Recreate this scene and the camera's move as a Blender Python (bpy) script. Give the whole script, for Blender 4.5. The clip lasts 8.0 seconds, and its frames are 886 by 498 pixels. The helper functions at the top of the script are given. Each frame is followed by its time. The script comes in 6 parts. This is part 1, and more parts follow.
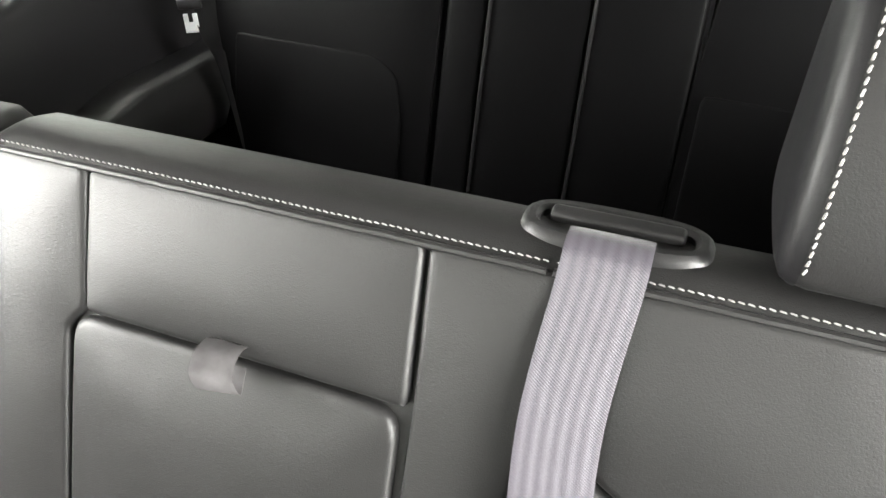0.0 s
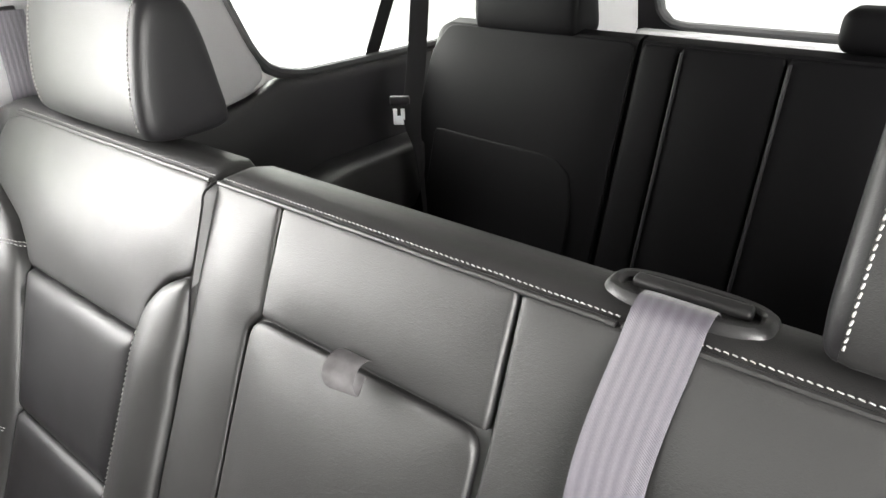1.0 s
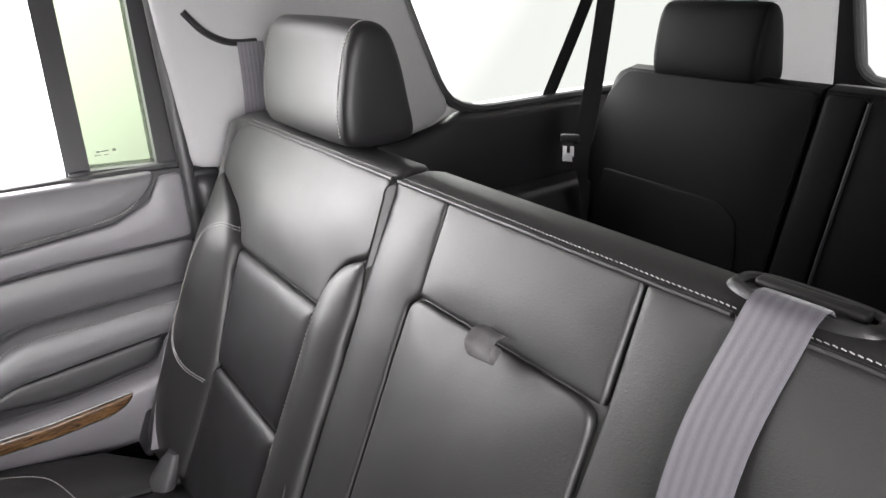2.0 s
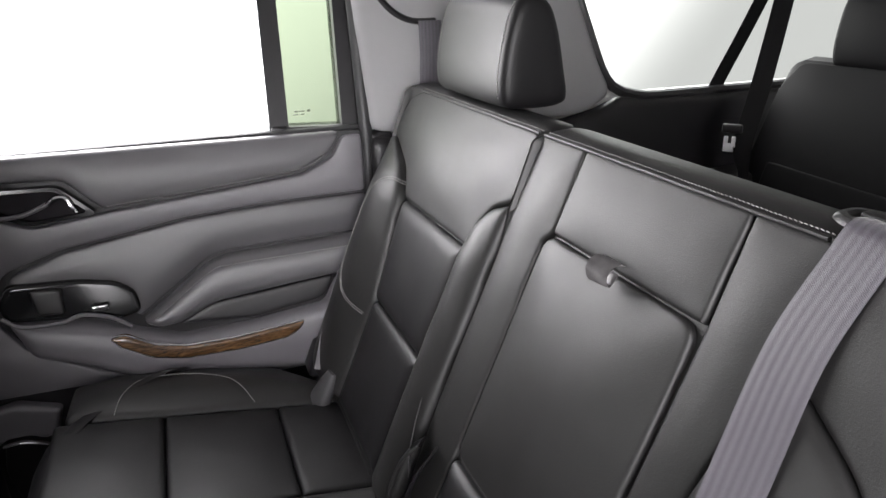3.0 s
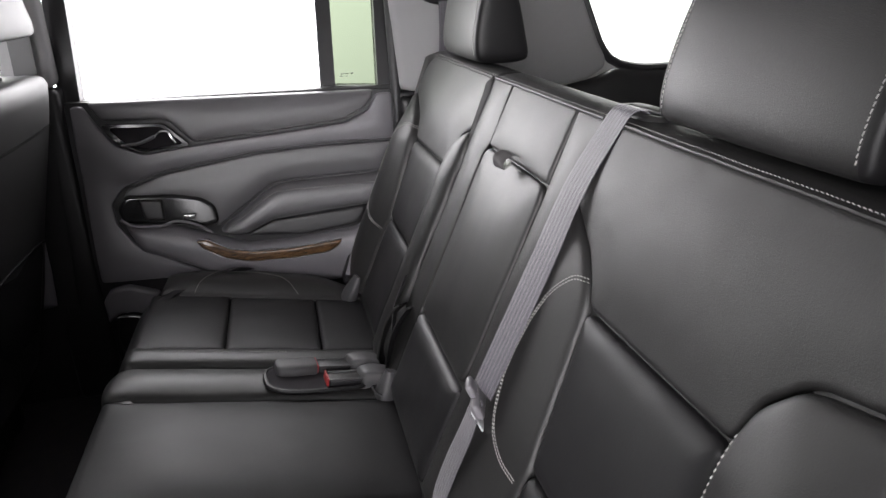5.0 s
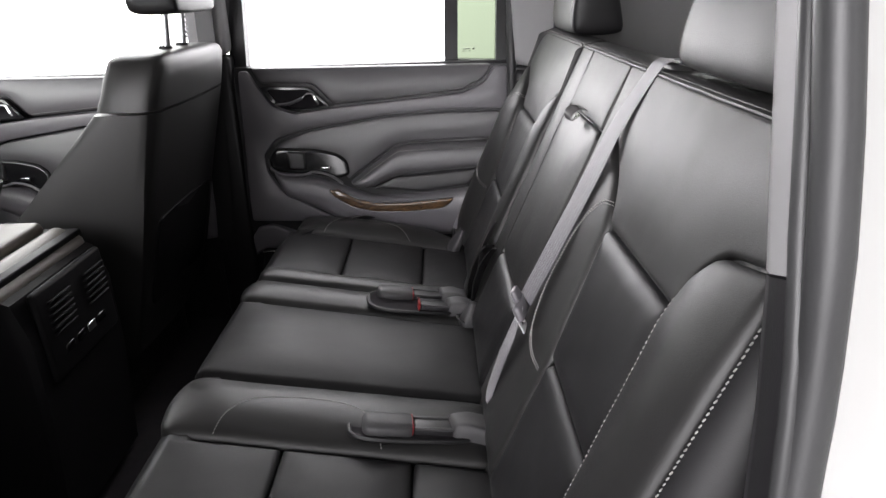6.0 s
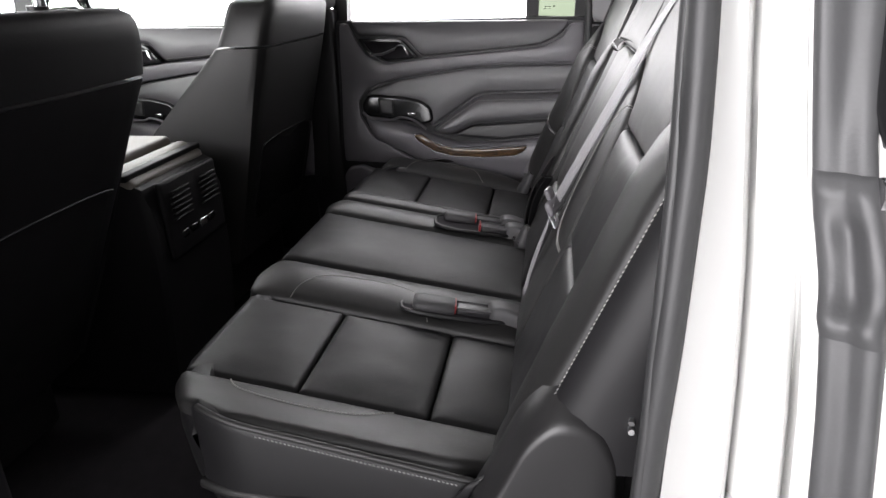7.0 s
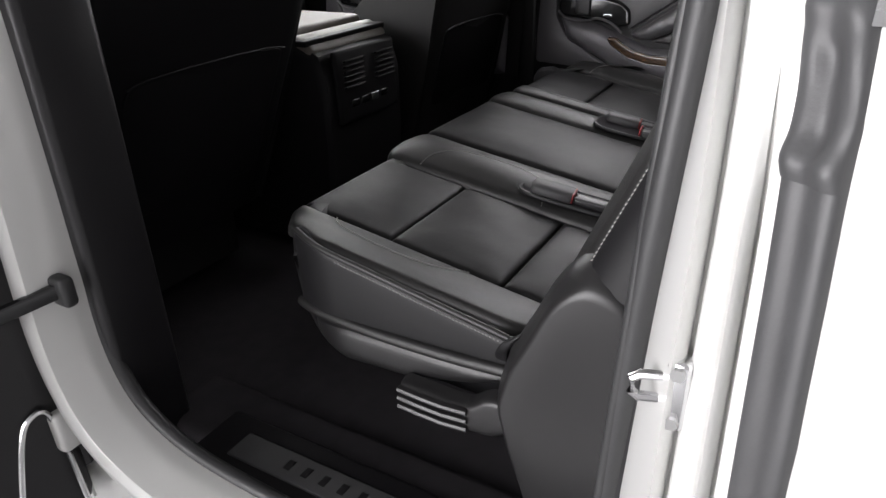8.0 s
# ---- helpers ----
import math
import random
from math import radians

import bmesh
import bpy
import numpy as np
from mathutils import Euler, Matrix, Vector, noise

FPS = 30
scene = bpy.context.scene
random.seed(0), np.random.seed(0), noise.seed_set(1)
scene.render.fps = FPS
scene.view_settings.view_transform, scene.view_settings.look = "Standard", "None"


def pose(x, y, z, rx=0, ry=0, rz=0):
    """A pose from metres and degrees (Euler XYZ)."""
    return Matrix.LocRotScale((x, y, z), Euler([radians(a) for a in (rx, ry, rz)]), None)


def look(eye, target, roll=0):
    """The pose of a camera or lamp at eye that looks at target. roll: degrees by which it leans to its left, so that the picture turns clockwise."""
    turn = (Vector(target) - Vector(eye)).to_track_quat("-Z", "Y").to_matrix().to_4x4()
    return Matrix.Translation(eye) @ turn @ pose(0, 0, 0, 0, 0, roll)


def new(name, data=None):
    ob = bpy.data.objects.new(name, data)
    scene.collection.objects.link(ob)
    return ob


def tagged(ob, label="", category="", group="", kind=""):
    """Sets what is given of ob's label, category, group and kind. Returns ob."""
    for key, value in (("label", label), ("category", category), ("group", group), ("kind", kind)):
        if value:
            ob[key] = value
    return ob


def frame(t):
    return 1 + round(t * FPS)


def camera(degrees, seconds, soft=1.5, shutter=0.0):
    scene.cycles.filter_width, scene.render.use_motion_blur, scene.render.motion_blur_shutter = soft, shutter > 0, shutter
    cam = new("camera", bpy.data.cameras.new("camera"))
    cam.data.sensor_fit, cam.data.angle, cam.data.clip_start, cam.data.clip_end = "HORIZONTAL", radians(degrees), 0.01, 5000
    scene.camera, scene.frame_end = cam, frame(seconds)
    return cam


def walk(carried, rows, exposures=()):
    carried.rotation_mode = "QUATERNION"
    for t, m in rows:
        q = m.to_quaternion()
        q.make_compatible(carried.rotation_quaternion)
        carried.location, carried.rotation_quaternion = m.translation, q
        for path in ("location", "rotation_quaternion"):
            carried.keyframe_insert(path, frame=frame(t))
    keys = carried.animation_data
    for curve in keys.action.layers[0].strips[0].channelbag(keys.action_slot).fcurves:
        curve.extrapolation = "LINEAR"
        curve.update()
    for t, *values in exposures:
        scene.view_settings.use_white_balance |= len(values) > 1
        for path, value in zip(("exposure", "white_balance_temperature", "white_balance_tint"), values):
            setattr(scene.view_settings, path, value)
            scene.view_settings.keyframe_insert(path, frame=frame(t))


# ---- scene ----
cam = camera(66.4, 8.0)
PATH = [
    (0, (0.246, -0.302, 1.696), (-0.341, 1.212, 0.528), 0.0),
    (0.5, (0.291, -0.333, 1.701), (-0.582, 1.121, 0.642), -0.8),
    (1, (0.336, -0.352, 1.705), (-0.794, 1.031, 0.805), -1.3),
    (1.5, (0.377, -0.376, 1.701), (-0.954, 0.884, 0.901), -1.4),
    (2, (0.413, -0.405, 1.69), (-1.093, 0.672, 0.935), -1.5),
    (2.2, (0.428, -0.419, 1.68), (-1.141, 0.575, 0.937), -1.4),
    (3.5, (0.615, -0.445, 1.643), (-1.159, 0.12, 0.912), -1.6),
    (4, (0.715, -0.438, 1.638), (-1.063, 0.113, 0.906), -1.6),
    (5.5, (1.043, -0.335, 1.607), (-0.808, -0.099, 0.886), -2.1),
    (6, (1.148, -0.291, 1.583), (-0.718, -0.299, 0.864), -2.2),
    (6.5, (1.272, -0.249, 1.53), (-0.591, -0.423, 0.822), -2.0),
    (7, (1.354, -0.191, 1.496), (-0.482, -0.496, 0.764), -2.0),
    (7.5, (1.358, -0.099, 1.465), (-0.398, -0.648, 0.681), -2.3),
    (8, (1.342, 0.011, 1.412), (-0.196, -0.897, 0.514), -1.6),
]
EXPOSURES = [(0, 1.86, 6700, 5), (1.5, 1.27, 6600, 9), (2.2, 0.75, 6500, 11), (3.5, 0.2, 6450, 12.5), (5.5, -0.08, 6450, 12.5), (7, -0.28, 6450, 12.5), (8, -0.42, 6450, 12)]
walk(cam, [(t, look(eye, target, roll)) for t, eye, target, roll in PATH], EXPOSURES)

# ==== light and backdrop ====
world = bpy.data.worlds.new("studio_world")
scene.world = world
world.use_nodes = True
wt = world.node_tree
# white booth; unseen bright lobes added on passenger side and beyond open driver-side door
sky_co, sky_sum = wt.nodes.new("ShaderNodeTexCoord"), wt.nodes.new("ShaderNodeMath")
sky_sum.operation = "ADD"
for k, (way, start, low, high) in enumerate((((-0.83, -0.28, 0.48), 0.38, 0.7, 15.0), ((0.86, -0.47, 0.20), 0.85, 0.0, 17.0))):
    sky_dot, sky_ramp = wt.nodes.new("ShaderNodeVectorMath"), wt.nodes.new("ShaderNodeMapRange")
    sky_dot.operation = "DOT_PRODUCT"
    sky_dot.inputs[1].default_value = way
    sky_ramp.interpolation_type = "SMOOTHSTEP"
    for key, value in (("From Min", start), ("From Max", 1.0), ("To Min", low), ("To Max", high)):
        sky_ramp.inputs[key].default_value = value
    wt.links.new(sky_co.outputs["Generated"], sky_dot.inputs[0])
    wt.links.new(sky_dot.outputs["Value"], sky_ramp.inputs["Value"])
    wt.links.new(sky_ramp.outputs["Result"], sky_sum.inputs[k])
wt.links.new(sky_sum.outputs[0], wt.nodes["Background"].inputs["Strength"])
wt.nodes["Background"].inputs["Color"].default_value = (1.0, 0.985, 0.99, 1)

from mathutils.bvhtree import BVHTree
from mathutils.geometry import delaunay_2d_cdt


# ==== materials ====
def material(name, base, rough=0.5, metal=0.0, spec=0.5, grain=0.0, grain_size=600.0, cells=0.0, cell_size=900.0,
             stain=0.12, stain_size=9.0, rough_var=0.08, coat=0.0):
    """A procedural surface: large stains, fine grain and a bump from noise and cells."""
    m = bpy.data.materials.new(name)
    m.use_nodes = True
    nt = m.node_tree
    p = nt.nodes["Principled BSDF"]
    p.inputs["Roughness"].default_value = rough
    p.inputs["Metallic"].default_value = metal
    p.inputs["Specular IOR Level"].default_value = spec
    p.inputs["Coat Weight"].default_value = coat
    co = nt.nodes.new("ShaderNodeTexCoord")
    big = nt.nodes.new("ShaderNodeTexNoise")
    big.inputs["Scale"].default_value = stain_size
    big.inputs["Detail"].default_value = 5
    nt.links.new(co.outputs["Object"], big.inputs["Vector"])
    fine = nt.nodes.new("ShaderNodeTexNoise")
    fine.inputs["Scale"].default_value = grain_size
    fine.inputs["Detail"].default_value = 3
    nt.links.new(co.outputs["Object"], fine.inputs["Vector"])
    mix = nt.nodes.new("ShaderNodeMix")
    mix.data_type = "RGBA"
    mix.inputs["A"].default_value = (*[c * (1 - stain) for c in base], 1)
    mix.inputs["B"].default_value = (*[min(1, c * (1 + stain)) for c in base], 1)
    nt.links.new(big.outputs["Fac"], mix.inputs["Factor"])
    nt.links.new(mix.outputs["Result"], p.inputs["Base Color"])
    rr = nt.nodes.new("ShaderNodeMapRange")
    rr.inputs["To Min"].default_value = max(0.02, rough - rough_var)
    rr.inputs["To Max"].default_value = min(1, rough + rough_var)
    nt.links.new(big.outputs["Fac"], rr.inputs["Value"])
    nt.links.new(rr.outputs["Result"], p.inputs["Roughness"])
    height = fine.outputs["Fac"]
    if cells:
        vo = nt.nodes.new("ShaderNodeTexVoronoi")
        vo.feature = "SMOOTH_F1"
        vo.inputs["Scale"].default_value = cell_size
        warp = nt.nodes.new("ShaderNodeVectorMath")
        warp.operation = "MULTIPLY_ADD"
        warp.inputs[1].default_value = (0.004, 0.004, 0.004)
        nt.links.new(fine.outputs["Color"], warp.inputs[0])
        nt.links.new(co.outputs["Object"], warp.inputs[2])
        nt.links.new(warp.outputs[0], vo.inputs["Vector"])
        add = nt.nodes.new("ShaderNodeMath")
        add.operation = "MULTIPLY_ADD"
        add.inputs[1].default_value = cells
        nt.links.new(vo.outputs["Distance"], add.inputs[0])
        nt.links.new(fine.outputs["Fac"], add.inputs[2])
        height = add.outputs[0]
    if grain:
        bump = nt.nodes.new("ShaderNodeBump")
        bump.inputs["Strength"].default_value = grain
        bump.inputs["Distance"].default_value = 0.0006
        nt.links.new(height, bump.inputs["Height"])
        nt.links.new(bump.outputs["Normal"], p.inputs["Normal"])
    return m


LEATHER = material("black_leather", (0.0125, 0.0121, 0.0121), 0.455, spec=0.50, grain=0.21, grain_size=420, cells=1.4, cell_size=1000, stain=0.2, stain_size=5)
LEATHER_SIDE = material("smooth_leather", (0.0090, 0.0086, 0.0095), 0.45, spec=0.33, grain=0.16, grain_size=420, cells=1.0, cell_size=900, stain=0.2)
# darker and duller than the backrest leather
LEATHER_SEAT = material("dull_seat_leather", (0.0085, 0.0081, 0.0090), 0.50, spec=0.27, grain=0.2, grain_size=420, cells=1.2, cell_size=900, stain=0.2)
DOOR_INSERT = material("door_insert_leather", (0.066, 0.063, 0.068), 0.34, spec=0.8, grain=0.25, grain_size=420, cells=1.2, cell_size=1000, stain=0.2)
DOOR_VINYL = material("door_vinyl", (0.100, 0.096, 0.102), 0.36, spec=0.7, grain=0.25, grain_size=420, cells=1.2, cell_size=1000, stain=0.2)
# shade on the front seats and console is put into this near-black
SHADED_BLACK = material("shaded_black_trim", (0.0075, 0.0071, 0.0080), 0.52, spec=0.16, grain=0.3, grain_size=400, stain=0.2)
# near-black copy of the bench leather; the third row's shade is in the colour
LEATHER_SHADED = material("shaded_third_row_leather", (0.0024, 0.0023, 0.0026), 0.55, spec=0.06, grain=0.3, grain_size=300, stain=0.15)
PLASTIC = material("black_plastic", (0.012, 0.0112, 0.0128), 0.40, grain=0.3, grain_size=700, stain=0.15)
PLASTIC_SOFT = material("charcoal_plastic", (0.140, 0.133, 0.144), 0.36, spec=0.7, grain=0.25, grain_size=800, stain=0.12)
MATTE_BLACK = material("matte_black_moulding", (0.003, 0.003, 0.003), 0.9, spec=0.05, stain=0.1)
PLASTIC_DARK = material("satin_black_moulding", (0.014, 0.0135, 0.014), 0.38, grain=0.3, grain_size=700, stain=0.15)
GLOSS = material("gloss_black_plastic", (0.010, 0.010, 0.011), 0.12, stain=0.1, rough_var=0.04)
PALE = material("pale_grey_trim", (0.31, 0.306, 0.31), 0.62, grain=0.2, grain_size=700, stain=0.04)
HEADLINER = material("headliner_cloth", (0.62, 0.61, 0.59), 0.9, grain=0.6, grain_size=900, stain=0.05)
CHROME = material("satin_chrome", (0.72, 0.72, 0.73), 0.16, metal=1.0, stain=0.04, rough_var=0.05)
STEEL = material("bright_steel", (0.55, 0.55, 0.55), 0.30, metal=1.0, stain=0.08)
BELT_BLACK = material("black_webbing", (0.0075, 0.0072, 0.0078), 0.7, spec=0.15, grain=0.4, grain_size=900, stain=0.1)
BLADE = material("brushed_blade", (0.75, 0.75, 0.76), 0.55, metal=0.6, stain=0.05)
THREAD = material("pale_thread", (0.29, 0.284, 0.275), 0.7, stain=0.12, stain_size=300)
THREAD_DARK = material("grey_thread", (0.10, 0.098, 0.096), 0.7, stain=0.12, stain_size=300)
CARPET = material("black_carpet", (0.029, 0.027, 0.030), 0.95, spec=0.1, grain=1.0, grain_size=500, stain=0.3, stain_size=30)
RUBBER = material("rubber_seal", (0.030, 0.030, 0.031), 0.45, grain=0.25, grain_size=350, stain=0.22, stain_size=14)
RUBBER_GREY = material("grey_weatherstrip", (0.060, 0.060, 0.062), 0.46, grain=0.25, grain_size=350, stain=0.25, stain_size=18)
PAINT = material("white_car_paint", (0.60, 0.60, 0.585), 0.32, stain=0.02, coat=0.6, rough_var=0.03)
FLOOR_WHITE = material("white_studio_floor", (0.30, 0.30, 0.30), 0.45, stain=0.04, stain_size=2)
CREAM = material("pale_console_lid", (0.135, 0.121, 0.104), 0.45, grain=0.2, stain=0.08)
RED = material("red_button", (0.30, 0.025, 0.028), 0.4, stain=0.1)
GREY_SLEEVE = material("grey_buckle_sleeve", (0.046, 0.0445, 0.047), 0.55, grain=0.2, stain=0.15)
# strong stain here paints the light and dark streaks of creases
SATIN = material("satin_label", (0.085, 0.081, 0.083), 0.22, grain=0.12, grain_size=900, stain=0.65, stain_size=70)


GLASS_PRINT = material("glass_print", (0.20, 0.22, 0.17), 0.6, stain=0.1)


def wood_material():
    m = material("dark_wood_veneer", (0.12, 0.065, 0.03), 0.16, coat=0.8, stain=0.1, rough_var=0.04)
    nt = m.node_tree
    p = nt.nodes["Principled BSDF"]
    co = nt.nodes.new("ShaderNodeTexCoord")
    mp = nt.nodes.new("ShaderNodeMapping")
    mp.inputs["Scale"].default_value = (30, 9, 60)
    no = nt.nodes.new("ShaderNodeTexNoise")
    no.inputs["Scale"].default_value = 3.2
    no.inputs["Detail"].default_value = 8
    no.inputs["Distortion"].default_value = 1.6
    ra = nt.nodes.new("ShaderNodeValToRGB")
    ra.color_ramp.elements[0].color = (0.035, 0.017, 0.008, 1)
    ra.color_ramp.elements[0].position = 0.32
    ra.color_ramp.elements[1].color = (0.16, 0.085, 0.036, 1)
    ra.color_ramp.elements[1].position = 0.70
    nt.links.new(co.outputs["Object"], mp.inputs["Vector"])
    nt.links.new(mp.outputs["Vector"], no.inputs["Vector"])
    nt.links.new(no.outputs["Fac"], ra.inputs["Fac"])
    nt.links.new(ra.outputs["Color"], p.inputs["Base Color"])
    return m


def webbing_material():
    """Woven seat-belt cloth: soft ribs along the strap with a fine uneven twill, by its own coordinates."""
    m = material("belt_webbing", (0.09, 0.083, 0.097), 0.40, spec=0.8, stain=0.08, stain_size=14)
    nt = m.node_tree
    p = nt.nodes["Principled BSDF"]
    uv = nt.nodes.new("ShaderNodeUVMap")
    waves = []
    for scale, turn, warp in ((2.05, 0.0, 0.15), (11.0, 0.95, 0.6), (15.0, -0.5, 0.5)):
        mp = nt.nodes.new("ShaderNodeMapping")
        mp.inputs["Rotation"].default_value = (0, 0, turn)
        w = nt.nodes.new("ShaderNodeTexWave")
        w.inputs["Scale"].default_value = scale
        w.inputs["Distortion"].default_value = warp
        w.inputs["Detail Scale"].default_value = 6.0
        nt.links.new(uv.outputs["UV"], mp.inputs["Vector"])
        nt.links.new(mp.outputs["Vector"], w.inputs["Vector"])
        waves.append(w)
    fibre = nt.nodes.new("ShaderNodeTexNoise")
    fibre.inputs["Scale"].default_value = 38.0
    fibre.inputs["Detail"].default_value = 3
    nt.links.new(uv.outputs["UV"], fibre.inputs["Vector"])

    def blend(first, amount, second):
        n = nt.nodes.new("ShaderNodeMath")
        n.operation = "MULTIPLY_ADD"
        n.inputs[1].default_value = amount
        nt.links.new(first, n.inputs[0])
        nt.links.new(second, n.inputs[2])
        return n.outputs[0]
    weave = blend(waves[1].outputs["Fac"], 0.5, blend(waves[2].outputs["Fac"], 0.35, blend(fibre.outputs["Fac"], 0.9, waves[0].outputs["Fac"])))
    b = nt.nodes.new("ShaderNodeBump")
    b.inputs["Strength"].default_value = 0.4
    b.inputs["Distance"].default_value = 0.0008
    nt.links.new(weave, b.inputs["Height"])
    nt.links.new(b.outputs["Normal"], p.inputs["Normal"])
    p.inputs["Sheen Weight"].default_value = 0.35
    p.inputs["Sheen Roughness"].default_value = 0.35
    spread = nt.nodes.new("ShaderNodeValue")
    spread.outputs[0].default_value = -0.12
    tone = nt.nodes.new("ShaderNodeMix")
    tone.data_type = "RGBA"
    tone.inputs["A"].default_value = (0.026, 0.023, 0.031, 1)
    tone.inputs["B"].default_value = (0.098, 0.088, 0.108, 1)
    ribs = blend(waves[0].outputs["Fac"], 0.35, blend(waves[1].outputs["Fac"], 0.2, blend(fibre.outputs["Fac"], 0.7, spread.outputs[0])))
    nt.links.new(ribs, tone.inputs["Factor"])
    nt.links.new(tone.outputs["Result"], p.inputs["Base Color"])
    return m


def glass_material(name, tint):
    m = bpy.data.materials.new(name)
    m.use_nodes = True
    nt = m.node_tree
    nt.nodes.clear()
    out = nt.nodes.new("ShaderNodeOutputMaterial")
    tr = nt.nodes.new("ShaderNodeBsdfTransparent")
    tr.inputs[0].default_value = (*tint, 1)
    gl = nt.nodes.new("ShaderNodeBsdfGlossy")
    gl.inputs["Roughness"].default_value = 0.02
    mx = nt.nodes.new("ShaderNodeMixShader")
    mx.inputs[0].default_value = 0.007
    nt.links.new(tr.outputs[0], mx.inputs[1])
    nt.links.new(gl.outputs[0], mx.inputs[2])
    nt.links.new(mx.outputs[0], out.inputs[0])
    return m


WOOD = wood_material()
WEBBING = webbing_material()
GLASS = glass_material("clear_glass", (0.93, 0.95, 0.93))
GLASS_GREEN = glass_material("green_privacy_glass", (0.252, 0.276, 0.232))
GLASS_FRONT = glass_material("windscreen_glass", (0.83, 0.85, 0.83))
GLASS_TAIL = glass_material("rear_window_glass", (0.90, 0.91, 0.90))
GLASS_REAR = glass_material("tinted_rear_glass", (0.84, 0.86, 0.835))
GLASS_PRIVACY = glass_material("privacy_glass", (0.45, 0.46, 0.45))

# ==== builders ====
BASE = {}


def thing(name, at, label, category, group="", kind=""):
    """An Empty at the base of a thing; its parts are built in world coordinates."""
    ob = new(name)
    ob.empty_display_size = 0.05
    ob.location = at
    BASE[ob.name] = Vector(at)
    return tagged(ob, label, category, group, kind)


def part(name, bm, mat, parent, label="", smooth=40):
    """One mesh under a thing or a part."""
    top = BASE[parent.name]
    bmesh.ops.translate(bm, verts=bm.verts, vec=-top)
    me = bpy.data.meshes.new(name)
    if smooth:
        bmesh.ops.recalc_face_normals(bm, faces=bm.faces)
        for f in bm.faces:
            f.smooth = True
        for e in bm.edges:
            if len(e.link_faces) == 2 and e.calc_face_angle(0) > radians(smooth):
                e.smooth = False
    bm.to_mesh(me)
    bm.free()
    me.materials.append(mat)
    ob = new(name, me)
    ob.parent = parent
    BASE[ob.name] = top
    if label:
        tagged(ob, label)
    return ob


def piece(name, bm, mat, label, category, kind="", group="", smooth=40):
    """A thing that is one mesh."""
    bm.verts.ensure_lookup_table()
    me = bpy.data.meshes.new(name)
    xs = [v.co for v in bm.verts]
    at = Vector((sum(v.x for v in xs) / len(xs), sum(v.y for v in xs) / len(xs), min(v.z for v in xs)))
    bmesh.ops.translate(bm, verts=bm.verts, vec=-at)
    bmesh.ops.recalc_face_normals(bm, faces=bm.faces)
    if smooth:
        for f in bm.faces:
            f.smooth = True
        for e in bm.edges:
            if len(e.link_faces) == 2 and e.calc_face_angle(0) > radians(smooth):
                e.smooth = False
    bm.to_mesh(me)
    bm.free()
    me.materials.append(mat)
    ob = new(name, me)
    ob.location = at
    BASE[ob.name] = at
    return tagged(ob, label, category, group, kind)


def box(x0, x1, y0, y1, z0, z1, bevel=0.004, segments=3):
    bm = bmesh.new()
    bmesh.ops.create_cube(bm, size=1)
    for v in bm.verts:
        v.co = Vector(((x0 + x1) / 2 + v.co.x * (x1 - x0), (y0 + y1) / 2 + v.co.y * (y1 - y0), (z0 + z1) / 2 + v.co.z * (z1 - z0)))
    if bevel:
        bmesh.ops.bevel(bm, geom=list(bm.edges), offset=bevel, segments=segments, affect="EDGES", profile=0.5)
    return bm


def turned(bm, m):
    bmesh.ops.transform(bm, matrix=m, verts=bm.verts)
    return bm


def joined(*bms):
    out = bms[0]
    for b in bms[1:]:
        me = bpy.data.meshes.new("scratch")
        b.to_mesh(me)
        b.free()
        out.from_mesh(me)
        bpy.data.meshes.remove(me)
    return out


def catmull(pts, n=6, closed=False):
    """A smooth curve through the points, of any dimension."""
    p = [np.array(q, float) for q in pts]
    k = len(p)
    out = []
    for i in range(k if closed else k - 1):
        a, b, c, d = (p[(i + j) % k] if closed else p[min(max(i + j, 0), k - 1)] for j in (-1, 0, 1, 2))
        for s in range(n):
            t = s / n
            out.append(0.5 * (2 * b + (c - a) * t + (2 * a - 5 * b + 4 * c - d) * t * t + (3 * b - a - 3 * c + d) * t ** 3))
    if not closed:
        out.append(p[-1])
    return out


def resample(pts, step, closed=False):
    p = [np.array(q, float) for q in pts]
    if closed:
        p.append(p[0])
    seg = [np.linalg.norm(b - a) for a, b in zip(p, p[1:])]
    total = sum(seg)
    n = max(3 if closed else 1, round(total / step))
    run = np.concatenate([[0], np.cumsum(seg)])
    arr = np.array(p)
    at = np.linspace(0, total, n + 1)
    out = np.stack([np.interp(at, run, arr[:, k]) for k in range(arr.shape[1])], 1)
    return out[:-1] if closed else out


def rounded(poly, r):
    """A 2D polygon with its corners cut round."""
    out = []
    k = len(poly)
    for i in range(k):
        a, b, c = (np.array(poly[(i + j) % k], float) for j in (-1, 0, 1))
        la, lc = np.linalg.norm(a - b), np.linalg.norm(c - b)
        e = min(r, la * 0.45, lc * 0.45)
        p, q = b + (a - b) / la * e, b + (c - b) / lc * e
        for t in (0, 0.25, 0.5, 0.75, 1):
            out.append((1 - t) ** 2 * p + 2 * t * (1 - t) * b + t * t * q)
    return out


def inside(poly, pts):
    x, y = pts[:, 0], pts[:, 1]
    res = np.zeros(len(pts), bool)
    a, b = poly, np.roll(poly, -1, 0)
    for (x0, y0), (x1, y1) in zip(a, b):
        if y0 == y1:
            continue
        hit = ((y0 > y) != (y1 > y)) & (x < (x1 - x0) * (y - y0) / (y1 - y0) + x0)
        res ^= hit
    return res


